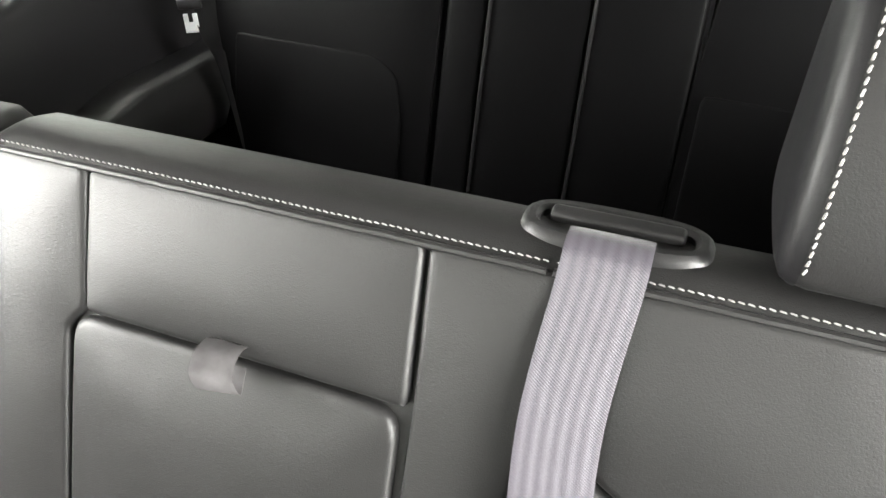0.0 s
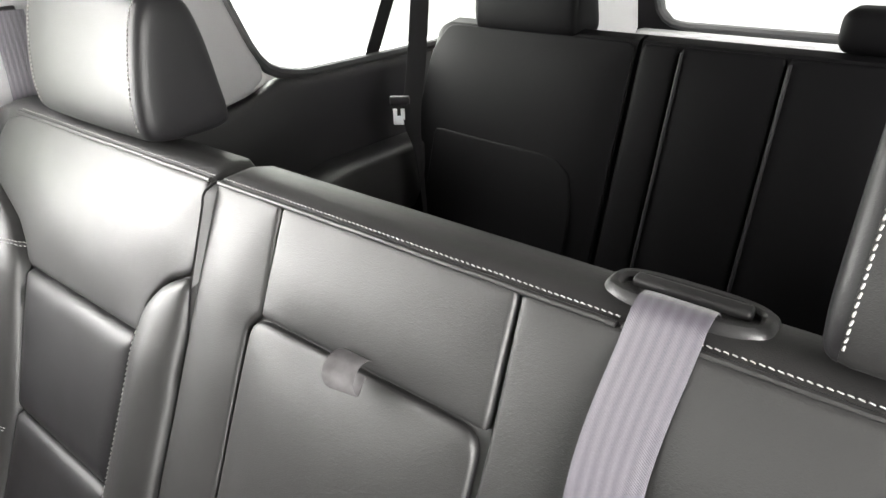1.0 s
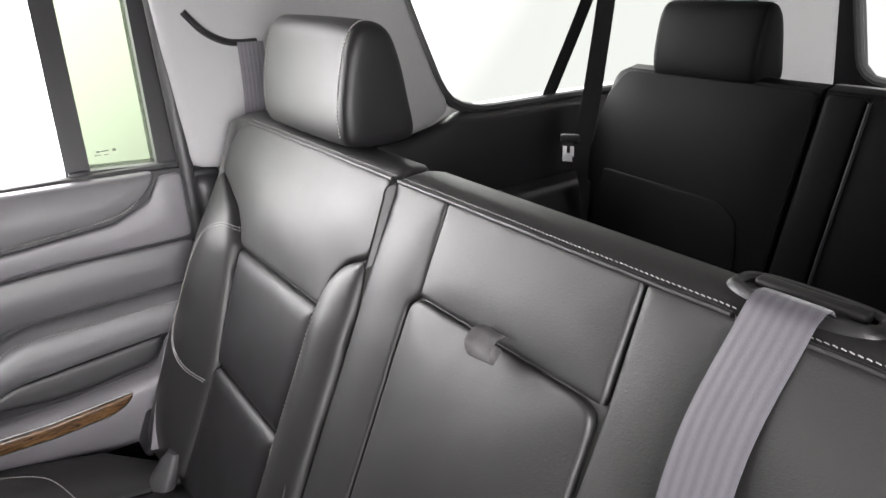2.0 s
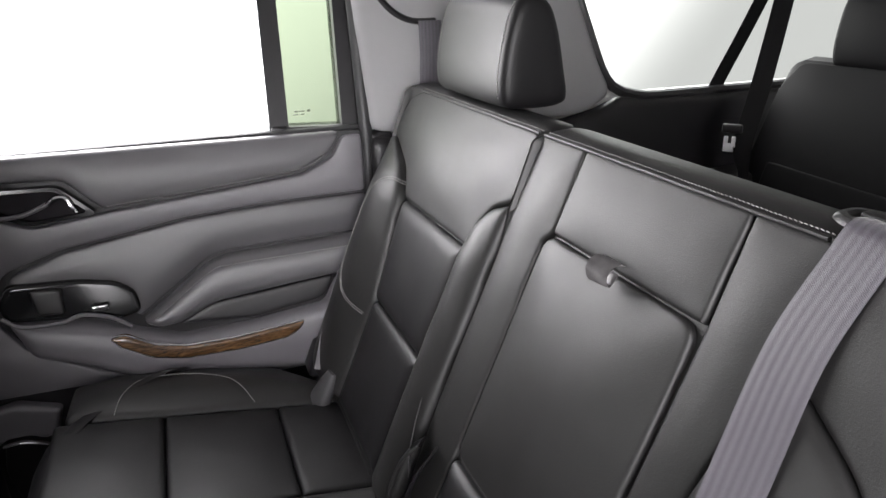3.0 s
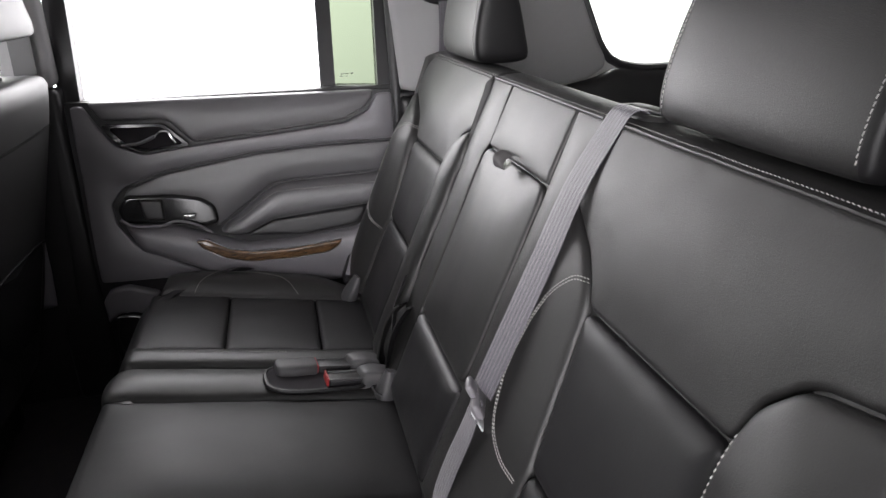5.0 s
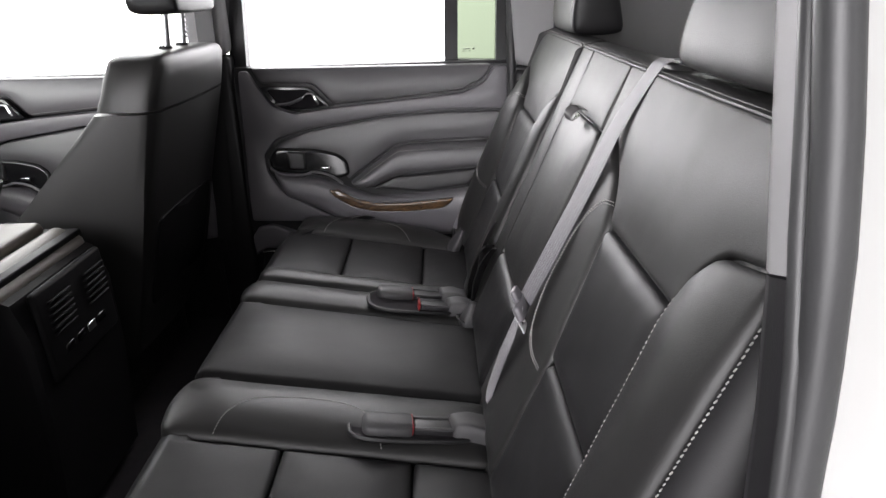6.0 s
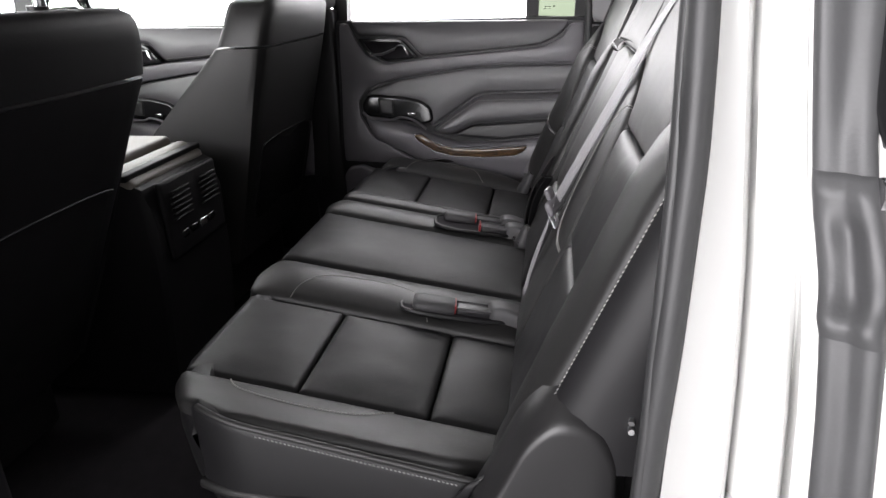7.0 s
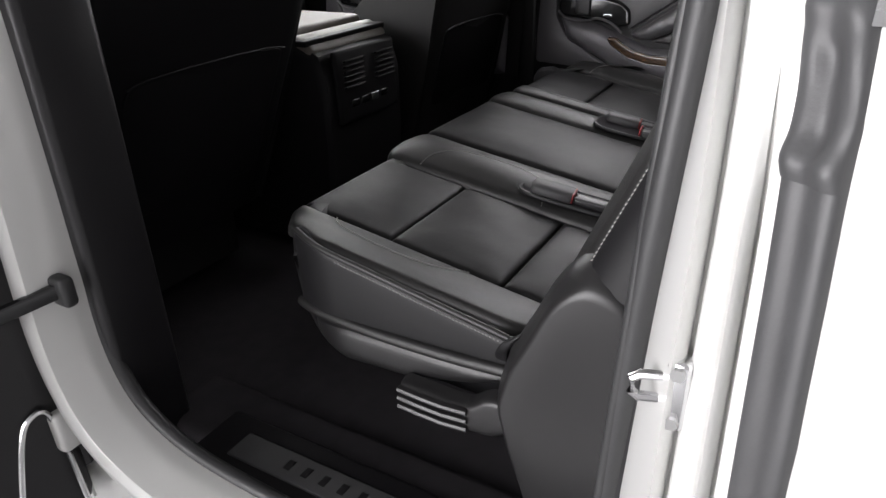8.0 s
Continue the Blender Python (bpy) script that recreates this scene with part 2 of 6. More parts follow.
def pad(outline, put, corner=0.012, edge=0.006, roll=0.009, crown=0.012, wide=0.05, skirt=0.012, step=0.007, grid=0.012, wrinkle=0.0):
    """An upholstered panel: a 2D outline, filled, with a rolled edge and a soft crown, laid on a surface by put(u, v, h)."""
    line = resample(rounded(outline, corner), step, True)
    ds = np.linalg.norm(np.roll(line, -1, 0) - line, axis=1)
    area = 0.5 * np.sum(line[:, 0] * np.roll(line[:, 1], -1) - np.roll(line[:, 0], -1) * line[:, 1])
    if area < 0:
        line = line[::-1].copy()
    tang = np.roll(line, -1, 0) - np.roll(line, 1, 0)
    tang /= np.linalg.norm(tang, axis=1)[:, None] + 1e-9
    inward = np.stack([-tang[:, 1], tang[:, 0]], 1)

    def dist(pts):
        d = np.linalg.norm(pts[:, None] - line[None], axis=2)
        d = np.maximum(d, 1e-5)
        return d.min(1), (np.sum(ds[None] / d ** 3, 1) / 2) ** -0.5

    pts = [line]
    for off in (0.15 * roll, 0.4 * roll, 0.7 * roll, 1.0 * roll, 1.0 * roll + 0.005):
        ring = line + inward * off
        near, _ = dist(ring)
        pts.append(ring[(near > off * 0.85) & inside(line, ring)])
    lo, hi = line.min(0), line.max(0)
    gx, gy = np.meshgrid(np.arange(lo[0], hi[0], grid), np.arange(lo[1], hi[1], grid * 0.866))
    gx = gx + (np.arange(gx.shape[0]) % 2)[:, None] * grid / 2
    mesh = np.stack([gx.ravel(), gy.ravel()], 1)
    mesh = mesh[inside(line, mesh)]
    if len(mesh):
        near, _ = dist(mesh)
        mesh = mesh[near > roll + 0.010]
        pts.append(mesh)
    allp = np.concatenate(pts)
    n = len(line)
    verts, _, faces, orig, _, _ = delaunay_2d_cdt([Vector(p) for p in allp], [(i, (i + 1) % n) for i in range(n)], [], 0, 1e-6)
    arr = np.array([(v.x, v.y) for v in verts])
    near, soft = dist(arr)
    on = np.array([any(i < n for i in o) for o in orig])
    near = np.where(on, 0, near)
    soft = np.where(on, 0, soft)
    f = np.clip(near / roll, 0, 1)
    h = edge * np.sqrt(1 - (1 - f) ** 2) + crown * (1 - np.exp(-(soft / wide) ** 1.5))
    bm = bmesh.new()
    made = []
    for (u, v), z in zip(arr, h):
        if wrinkle:
            z = z + wrinkle * (noise.noise(Vector((u * 14, v * 14, 0.3))) * 0.7 + noise.noise(Vector((u * 40, v * 40, 1.7))) * 0.3) * min(1, z / max(edge, 1e-4))
        made.append(bm.verts.new(put(u, v, z)))
    mid = np.array([arr[list(t)].mean(0) for t in faces])
    keep = inside(line, mid)
    for t, k in zip(faces, keep):
        if k:
            bm.faces.new([made[i] for i in t])
    if skirt:
        rim = {}
        for i, o in enumerate(orig):
            for j in o:
                if j < n:
                    rim[j] = i
        low = {j: bm.verts.new(put(*arr[rim[j]], -skirt)) for j in rim}
        for j in range(n):
            k = (j + 1) % n
            if j in rim and k in rim and rim[j] != rim[k]:
                bm.faces.new((made[rim[j]], made[rim[k]], low[k], low[j]))
    return bm


def slab(outline, holes, put, thick, corner=0.0):
    """A flat or bent plate with holes, thick behind its face."""
    loops = []
    for o in [outline, *holes]:
        ring = [np.array(q, float) for q in (rounded(o, corner) if corner else o)]
        dense = []
        for p, q in zip(ring, ring[1:] + ring[:1]):
            k = max(1, int(np.linalg.norm(q - p) / 0.04))
            dense += [p + (q - p) * i / k for i in range(k)]
        loops.append(np.array(dense))
    verts, edges = [], []
    for l in loops:
        s = len(verts)
        verts += [Vector(p) for p in l]
        edges += [(s + i, s + (i + 1) % len(l)) for i in range(len(l))]
    out, _, faces, _, _, _ = delaunay_2d_cdt(verts, edges, [], 0, 1e-6)
    arr = np.array([(v.x, v.y) for v in out])
    mid = np.array([arr[list(t)].mean(0) for t in faces])
    keep = inside(loops[0], mid)
    for l in loops[1:]:
        keep &= ~inside(l, mid)
    bm = bmesh.new()
    front = [bm.verts.new(put(u, v, 0)) for u, v in arr]
    back = [bm.verts.new(put(u, v, -thick)) for u, v in arr]
    count = {}
    for t, k in zip(faces, keep):
        if k:
            bm.faces.new([front[i] for i in t])
            bm.faces.new([back[i] for i in reversed(t)])
            for a, b in zip(t, (*t[1:], t[0])):
                count[(a, b)] = 1
    for a, b in list(count):
        if (b, a) not in count:
            bm.faces.new((front[b], front[a], back[a], back[b]))
    return bm


def loft(sections, closed=True, caps=True):
    """A skin over rings of equal length."""
    bm = bmesh.new()
    rings = [[bm.verts.new(p) for p in s] for s in sections]
    n = len(rings[0])
    for a, b in zip(rings, rings[1:]):
        for i in range(n if closed else n - 1):
            j = (i + 1) % n
            bm.faces.new((a[i], a[j], b[j], b[i]))
    if caps and closed:
        bm.faces.new(rings[0][::-1])
        bm.faces.new(rings[-1])
    return bm


def tube(points, r, n=8, flat=1.0, up=(0, 0, 1)):
    """A round or flattened bar along a path."""
    p = [Vector(q) for q in points]
    sections = []
    for i, q in enumerate(p):
        d = (p[min(i + 1, len(p) - 1)] - p[max(i - 1, 0)]).normalized()
        s = d.cross(Vector(up))
        s = s.normalized() if s.length > 1e-4 else Vector((1, 0, 0))
        t = s.cross(d).normalized()
        sections.append([q + s * (r * math.cos(2 * math.pi * k / n)) + t * (r * flat * math.sin(2 * math.pi * k / n)) for k in range(n)])
    return loft(sections)


def strap(points, sides, width, thick=0.0013, step=0.01):
    """A woven belt along a path; sides gives its across direction at each point. It carries coordinates along its length."""
    path = catmull([(*p, *s) for p, s in zip(points, sides)], 10)
    path = resample(path, step)
    bm = bmesh.new()
    uv = bm.loops.layers.uv.new("UVMap")
    rows = []
    run = 0
    last = None
    across = 9
    for q in path:
        c, s = Vector(q[:3]), Vector(q[3:]).normalized()
        if last is not None:
            run += (c - last).length
        last = c
        rows.append((c, s, run))
    grid = []
    for i, (c, s, run) in enumerate(rows):
        d = (rows[min(i + 1, len(rows) - 1)][0] - rows[max(i - 1, 0)][0]).normalized()
        nn = s.cross(d).normalized()
        top = [bm.verts.new(c + s * (width * (k / (across - 1) - 0.5)) + nn * (thick / 2 * (1 if 0 < k < across - 1 else 0.4))) for k in range(across)]
        bot = [bm.verts.new(c + s * (width * (k / (across - 1) - 0.5)) - nn * (thick / 2 * (1 if 0 < k < across - 1 else 0.4))) for k in range(across)]
        grid.append((top + bot[::-1], run))
    m = 2 * across
    for (a, ra), (b, rb) in zip(grid, grid[1:]):
        for k in range(m):
            j = (k + 1) % m
            f = bm.faces.new((a[k], a[j], b[j], b[k]))
            ku = k if k < across else m - 1 - k
            ju = j if j < across else m - 1 - j
            for loop, (cu, cv) in zip(f.loops, ((ku, ra), (ju, ra), (ju, rb), (ku, rb))):
                loop[uv].uv = (cu / (across - 1), cv / 0.048)
    bm.faces.new(grid[0][0][::-1])
    bm.faces.new(grid[-1][0])
    return bm


def stitches(points, normal, length=0.0044, gap=0.0010, r=0.00100, slant=0.10):
    """A row of twisted thread stitches along a path, each a little aslant."""
    path = resample(points, 0.0005)
    bm = bmesh.new()
    nrm = Vector(normal).normalized()
    per = max(2, int(round((length + gap) / 0.0005)))
    ln = max(1, int(round(length / 0.0005)))
    for i in range(0, len(path) - ln, per):
        a, b = Vector(path[i]), Vector(path[i + ln])
        d = (b - a).normalized()
        s = d.cross(nrm).normalized()
        u = s.cross(d)
        a, b = a - s * length * slant, b + s * length * slant
        ends = [bm.verts.new(a - u * r * 0.6), bm.verts.new(b - u * r * 0.6)]
        ways = (s * r, u * r * 1.2, -s * r, -u * r)
        ra = [bm.verts.new(a * 0.82 + b * 0.18 + w) for w in ways]
        rb = [bm.verts.new(a * 0.18 + b * 0.82 + w) for w in ways]
        for k in range(4):
            j = (k + 1) % 4
            bm.faces.new((ra[k], ra[j], rb[j], rb[k]))
            bm.faces.new((ends[0], ra[j], ra[k]))
            bm.faces.new((ends[1], rb[k], rb[j]))
    return bm


def on_skin(skins, uv, put, lift=0.0004):
    """Points of a 2D path dropped on to the given skins."""
    out = []
    for u, v in uv:
        a, b = Vector(put(u, v, 0.15)), Vector(put(u, v, -0.02))
        best = None
        for tree in skins:
            hit = tree.ray_cast(a, (b - a).normalized(), 0.2)
            if hit[0] is not None and (best is None or hit[3] < best[1]):
                best = (hit[0], hit[3])
        p = best[0] if best else Vector(put(u, v, 0.004))
        out.append(p + (a - b).normalized() * lift)
    return [tuple(p) for p in out]


# ==== second-row bench ====
SLOPE = 0.43
BN = Vector((0, -1, SLOPE)).normalized()
CSLOPE = 0.17
CN = Vector((0, CSLOPE, 1)).normalized()


def back_at(x, z, h):
    return Vector((x, -SLOPE * (1.47 - z), z)) + BN * h


def seat_at(x, y, h):
    return Vector((x, y, 0.948 - CSLOPE * (y + 0.55))) + CN * h


def bolster_back(x0, x1, rise):
    """The back surface with a raised roll between two lines."""
    def put(x, z, h):
        t = min(1, max(0, (x - x0) / (x1 - x0)))
        fade = min(1, max(0, (1.40 - z) / 0.12))
        return back_at(x, z, h + rise * math.sin(math.pi * t) * fade)
    return put


def shell_back(x0, x1, z0=0.84, top=1.468):
    """The body of a backrest: front, rolled top and rear, with round ends."""
    prof = [(-SLOPE * (1.47 - z) + 0.004, z) for z in (z0, 1.0, 1.2, 1.38, top - 0.012)]
    prof += [(0.000, top - 0.004), (0.004, top + 0.001), (0.018, top + 0.006), (0.036, top + 0.007), (0.052, top + 0.003), (0.060, top - 0.010)]
    prof += [(0.056 - SLOPE * d, top - 0.013 - d) for d in (0.06, 0.2, 0.4)] + [(0.056 - SLOPE * (top - z0) + 0.02, z0)]
    cy, cz = np.mean([p[0] for p in prof]), np.mean([p[1] for p in prof])
    sections = []
    for x, k in ((x0, 0.022), (x0 + 0.003, 0.012), (x0 + 0.009, 0.004), (x0 + 0.018, 0.0), (x1 - 0.018, 0.0), (x1 - 0.009, 0.004), (x1 - 0.003, 0.012), (x1, 0.022)):
        ring = []
        for y, z in prof:
            d = Vector((cy - y, cz - z))
            d = Vector((0.5 * math.copysign(min(abs(d.x), 0.05), d.x) * 20, d.y)).normalized() * k if k else Vector((0, 0))
            ring.append((x, y + d.x, z + d.y))
        sections.append(ring)
    return loft(sections)


def headrest(parent, cx, base, half=0.113, tilt=0.0, mat=LEATHER, side=LEATHER_SIDE, thread=True, size=1.0, bulge=1.0):
    prof = [(0.004, 0.0), (-0.009, 0.014), (-0.012, 0.05), (-0.006, 0.10), (0.004, 0.138), (0.020, 0.155), (0.042, 0.156), (0.062, 0.142), (0.078, 0.105), (0.092, 0.05), (0.100, 0.012), (0.090, -0.001), (0.045, -0.004)]
    ring = [(y * size + base[0] + (z * size) * tilt, z * size + base[1]) for y, z in catmull(prof, 5, True)]
    cy, cz = np.mean(ring, 0)

    def rows(xs):
        out = []
        for x, k in xs:
            out.append([(cx + x, cy + (y - cy) * k, cz + (z - cz) * k) for y, z in ring])
        return out
    h = half * size
    body = part("headrest", loft(rows([(-h, 0.985), (-h + 0.006, 1.0), (-h * 0.5, 1.012), (0, 1.016), (h * 0.5, 1.012), (h - 0.006, 1.0), (h, 0.985)])), mat, parent)
    for s, nm in ((-1, "side_panel"), (1, "side_panel")):
        part(nm, loft(rows([(s * (h + out * bulge), k) for out, k in ((0, 0.992), (0.004, 0.985), (0.010, 0.955), (0.0145, 0.88), (0.017, 0.72), (0.018, 0.45), (0.0185, 0.12))])), side, body)
        if thread:
            for dx in (-0.0015 * s,):
                k = 1.004
                path = [(cx + s * h + dx, cy + (y - cy) * k, cz + (z - cz) * k) for y, z in ring]
                lo = min(range(len(path)), key=lambda i: path[i][2])
                path = path[lo:] + path[:lo]
                part("stitching", stitches([p for p in path if p[2] > base[1] + 0.012], (0, -0.7, 0.7), 0.0038, 0.0014, 0.00072), THREAD, body)
    return body


def top_seam(seat, x0, x1):
    """The piped seam along the top edge of a backrest, with its row of thread just behind the piping."""
    wave = lambda x: 0.0007 * noise.noise(Vector((x * 21, 0.4, 0))) + 0.0004 * noise.noise(Vector((x * 70, 3.1, 0)))
    xs = np.linspace(x0, x1, max(8, int((x1 - x0) / 0.006)))
    part("piping", tube([(x, -0.0040 + wave(x), 1.4672 + wave(x + 2)) for x in xs], 0.0026, 8), LEATHER, seat)
    part("stitching", stitches([(x, 0.0022 + wave(x), 1.4698 + 0.5 * wave(x + 2)) for x in xs], (0, -0.35, 0.94), 0.0040, 0.0011, 0.00062), THREAD, seat)


def backrest_panels(seat, xa, xb, xc, xd, square):
    """The sewn panels of one outer backrest: top, two inserts and the side rolls."""
    inset = 0.010 if square else 0.0
    top_corner = [(xa + 0.014, 1.466)] if square else [(xa + 0.075, 1.466), (xa + 0.028, 1.452), (xa + 0.006, 1.418)]
    top = [(xd - 0.002, 1.466)] + top_corner + [(xa + inset, 1.380), (xb - 0.045, 1.337), (xb - 0.014, 1.312), (xb, 1.291), (xc, 1.293), (xc + 0.006, 1.329), (xc + 0.034, 1.360), (xd - 0.002, 1.377)]
    lean = 0.024 if square else -0.012
    mid = [(xb + 0.001, 1.288), (xc - 0.001, 1.290), (xc - 0.001 + lean * 0.6, 1.117), (xb + 0.033, 1.117)]
    low = [(xb + 0.033, 1.114), (xc - 0.001 + lean * 0.6, 1.114), (xc - 0.001 + lean, 0.92), (xb + 0.03, 0.92)]
    right = [(xc + 0.001, 1.291), (xc + 0.008, 1.327), (xc + 0.035, 1.357), (xd - 0.002, 1.374), (xd - 0.001, 1.20), (xd - 0.002, 0.96), (xd - 0.02, 0.92), (xc + 0.001 + lean, 0.92), (xc + 0.001 + lean * 0.6, 1.117)]
    left = [(xa + inset, 1.377), (xb - 0.045, 1.334), (xb - 0.016, 1.310), (xb - 0.001, 1.288), (xb + 0.031, 1.116), (xb + 0.028, 0.92), (xa + 0.02, 0.92), (xa - 0.012, 1.05), (xa - 0.018, 1.20)]
    rise_r, rise_l = (0.014, 0.000) if square else (0.012, 0.024)
    pr, pl = bolster_back(xc - 0.02, xd + 0.01, rise_r), bolster_back(xa - 0.02, xb + 0.03, rise_l)
    skins = []
    for name, outline, put, crown in (("upper_panel", top, back_at, 0.010), ("back_insert", mid, back_at, 0.005), ("lower_insert", low, back_at, 0.004)):
        soft = name != "upper_panel"
        bm = pad(outline, put, crown=crown, edge=0.010 if soft else 0.005, roll=0.024 if soft else 0.006, wide=0.06, wrinkle=0.0014)
        skins.append(BVHTree.FromBMesh(bm))
        part(name, bm, LEATHER if name == "upper_panel" else LEATHER_SIDE, seat)
    for outline, put in ((right, pr), (left, pl)):
        bm = pad(outline, put, crown=0.012, edge=0.008, roll=0.012, wide=0.05, wrinkle=0.0014)
        skins.append(BVHTree.FromBMesh(bm))
        part("side_bolster", bm, LEATHER, seat)
    wide = [(-0.020, 1.314), (-0.045, 1.306), (-0.073, 1.27), (-0.087, 1.215), (-0.085, 1.16), (-0.062, 1.112), (-0.02, 1.093), (0.022, 1.090)] if square else [(-0.012, 1.314), (-0.045, 1.312), (-0.080, 1.288), (-0.104, 1.235), (-0.108, 1.16), (-0.085, 1.112), (-0.03, 1.085), (0.022, 1.080)]
    curve = catmull([(xb + u, v) for u, v in wide], 8)
    middle = np.array((xb + 0.02, 1.20))
    for shrink in (1.0, 0.968):
        row = [tuple(middle + (np.array(q) - middle) * (shrink, shrink)) for q in resample(curve, 0.004)]
        part("stitching", stitches(on_skin(skins, row, pl), BN, 0.0042, 0.0008, 0.00066), THREAD, seat)
    straight = catmull([(xc + 0.007, 1.305), (xc + 0.007 + lean * 0.25, 1.22), (xc + 0.007 + lean * 0.6, 1.12), (xc + 0.007 + lean * 0.85, 1.0)], 8)
    path = on_skin(skins, [tuple(p) for p in resample(straight, 0.004)], pr)
    part("stitching", stitches(path, BN, 0.0046, 0.0012, 0.0009), THREAD, seat)
    x0, x1 = (xa + 0.004, xd - 0.006) if square else (xa + 0.06, xd - 0.006)
    top_seam(seat, x0, x1)
    return skins


def cushion_panels(seat, x0, x1, front=-0.715):
    """A seat cushion: three cross panels and a roll along each side."""
    ys = [front, -0.545, -0.352, -0.215]
    for a, b in zip(ys, ys[1:]):
        part("seat_panel", pad([(x0, a + 0.001), (x1, a + 0.001), (x1, b - 0.001), (x0, b - 0.001)], seat_at, corner=0.007, crown=0.012, edge=0.006, roll=0.011, wide=0.06, wrinkle=0.0018), LEATHER_SEAT, seat)


def front_face(x0, x1, y, drop=0.17):
    """The rolled front of a cushion."""
    top = seat_at(0, y, 0).z
    prof = [(y + 0.02, top + 0.004), (y - 0.004, top + 0.006), (y - 0.022, top - 0.004), (y - 0.034, top - 0.024), (y - 0.036, top - 0.06), (y - 0.028, top - drop * 0.75), (y - 0.01, top - drop), (y + 0.10, top - drop - 0.01), (y + 0.42, top - drop - 0.02), (y + 0.44, top - 0.11), (y + 0.05, top - 0.02)]
    rings = []
    for x in [x0, x0 + 0.004, x0 + 0.012, x0 + 0.03, x0 + 0.06, x0 + 0.10] + list(np.linspace(x0 + 0.14, x1 - 0.14, 6)) + [x1 - 0.10, x1 - 0.06, x1 - 0.03, x1 - 0.012, x1 - 0.004, x1]:
        e = min(x - x0, x1 - x)
        k = 0.012 * (1 - min(1, e / 0.012)) ** 2
        out = abs(x) - 0.50
        c = 0.075 * max(0, out / 0.15) ** 2.2
        rings.append([(x, a + (k + c if a < y + 0.03 else 0), b - (k if b > top - 0.06 else 0)) for a, b in prof])
    return loft(rings)


def capsule(m, y0, y1, w, t, taper=0.8):
    """A soft rounded bar along its own y axis, placed by m."""
    rings = []
    for u, k in ((0, 0.45), (0.04, 0.75), (0.12, 0.95), (0.3, 1.0), (0.7, (1 + taper) / 2), (0.96, taper), (1.0, taper * 0.9)):
        rings.append([m @ Vector((w * k * math.copysign(abs(math.cos(c)) ** 0.7, math.cos(c)), y0 + (y1 - y0) * u, t * (0.4 + 0.6 * k) * math.copysign(abs(math.sin(c)) ** 0.7, math.sin(c)))) for c in np.linspace(0, 2 * math.pi, 20, endpoint=False)])
    return loft(rings)


def buckle(x, y, turn, second=0.0, name="seat_belt_buckle"):
    """A buckle in a soft grey sleeve with a red button, lying in a cushion's pocket; second: a twin beside it."""
    b = thing(name, (x, y, 0.93), "grey sleeved pair of buckles with red release buttons" if second else "grey sleeved seat belt buckle with a red release button", "seat belt buckle", "buckles on the bench")
    m = Matrix.Translation(seat_at(x, y, 0.031)) @ Euler((-math.atan(CSLOPE), 0, turn)).to_matrix().to_4x4()
    part("sleeve", capsule(m, -0.046, 0.030, 0.025, 0.013, 0.95), GREY_SLEEVE, b)
    for dx in ([0.0, second] if second else [0.0]):
        k = m @ Matrix.Translation((dx, 0.010 if dx else 0, -0.002))
        part("button", turned(box(-0.018, 0.018, 0.029, 0.033, -0.010, 0.012, 0.0015), k), RED, b, "red release button")
        body = part("buckle_body", turned(box(-0.016, 0.016, 0.034, 0.102, -0.011, 0.007, 0.004), k), PLASTIC, b)
        for side in (-1, 1):
            part("rail", turned(box(side * 0.0145 - 0.0022, side * 0.0145 + 0.0022, 0.034, 0.100, 0.004, 0.0095, 0.0016), k), GREY_SLEEVE, body)
        flap = [(-0.022, 0.088), (0.020, 0.094), (0.030, 0.155), (-0.026, 0.160)]
        part("fabric_flap", pad(flap, lambda u, v, h: k @ Vector((u, v, h - 0.004 + 0.010 * math.sin((v - 0.085) * 38))), corner=0.008, crown=0.010, edge=0.012, roll=0.008, skirt=0.014, grid=0.006, wrinkle=0.009), GREY_SLEEVE, b)
    ring = [m @ Vector((second / 2 + (0.030 + abs(second) * 0.42) * c, 0.034 + 0.100 * s, -0.008)) for c, s in ((math.copysign(abs(math.cos(q)) ** 0.6, math.cos(q)), math.copysign(abs(math.sin(q)) ** 0.7, math.sin(q))) for q in np.linspace(0, 2 * math.pi, 33))]
    part("pocket_rim", tube(ring, 0.0045, 6), LEATHER_SIDE, b)
    floor_ring = [[p + CN * 0.0005 for p in ring[:-1]], [p + CN * 0.002 for p in ring[:-1]]]
    part("pocket_floor", loft(floor_ring), CARPET, b)
    return b


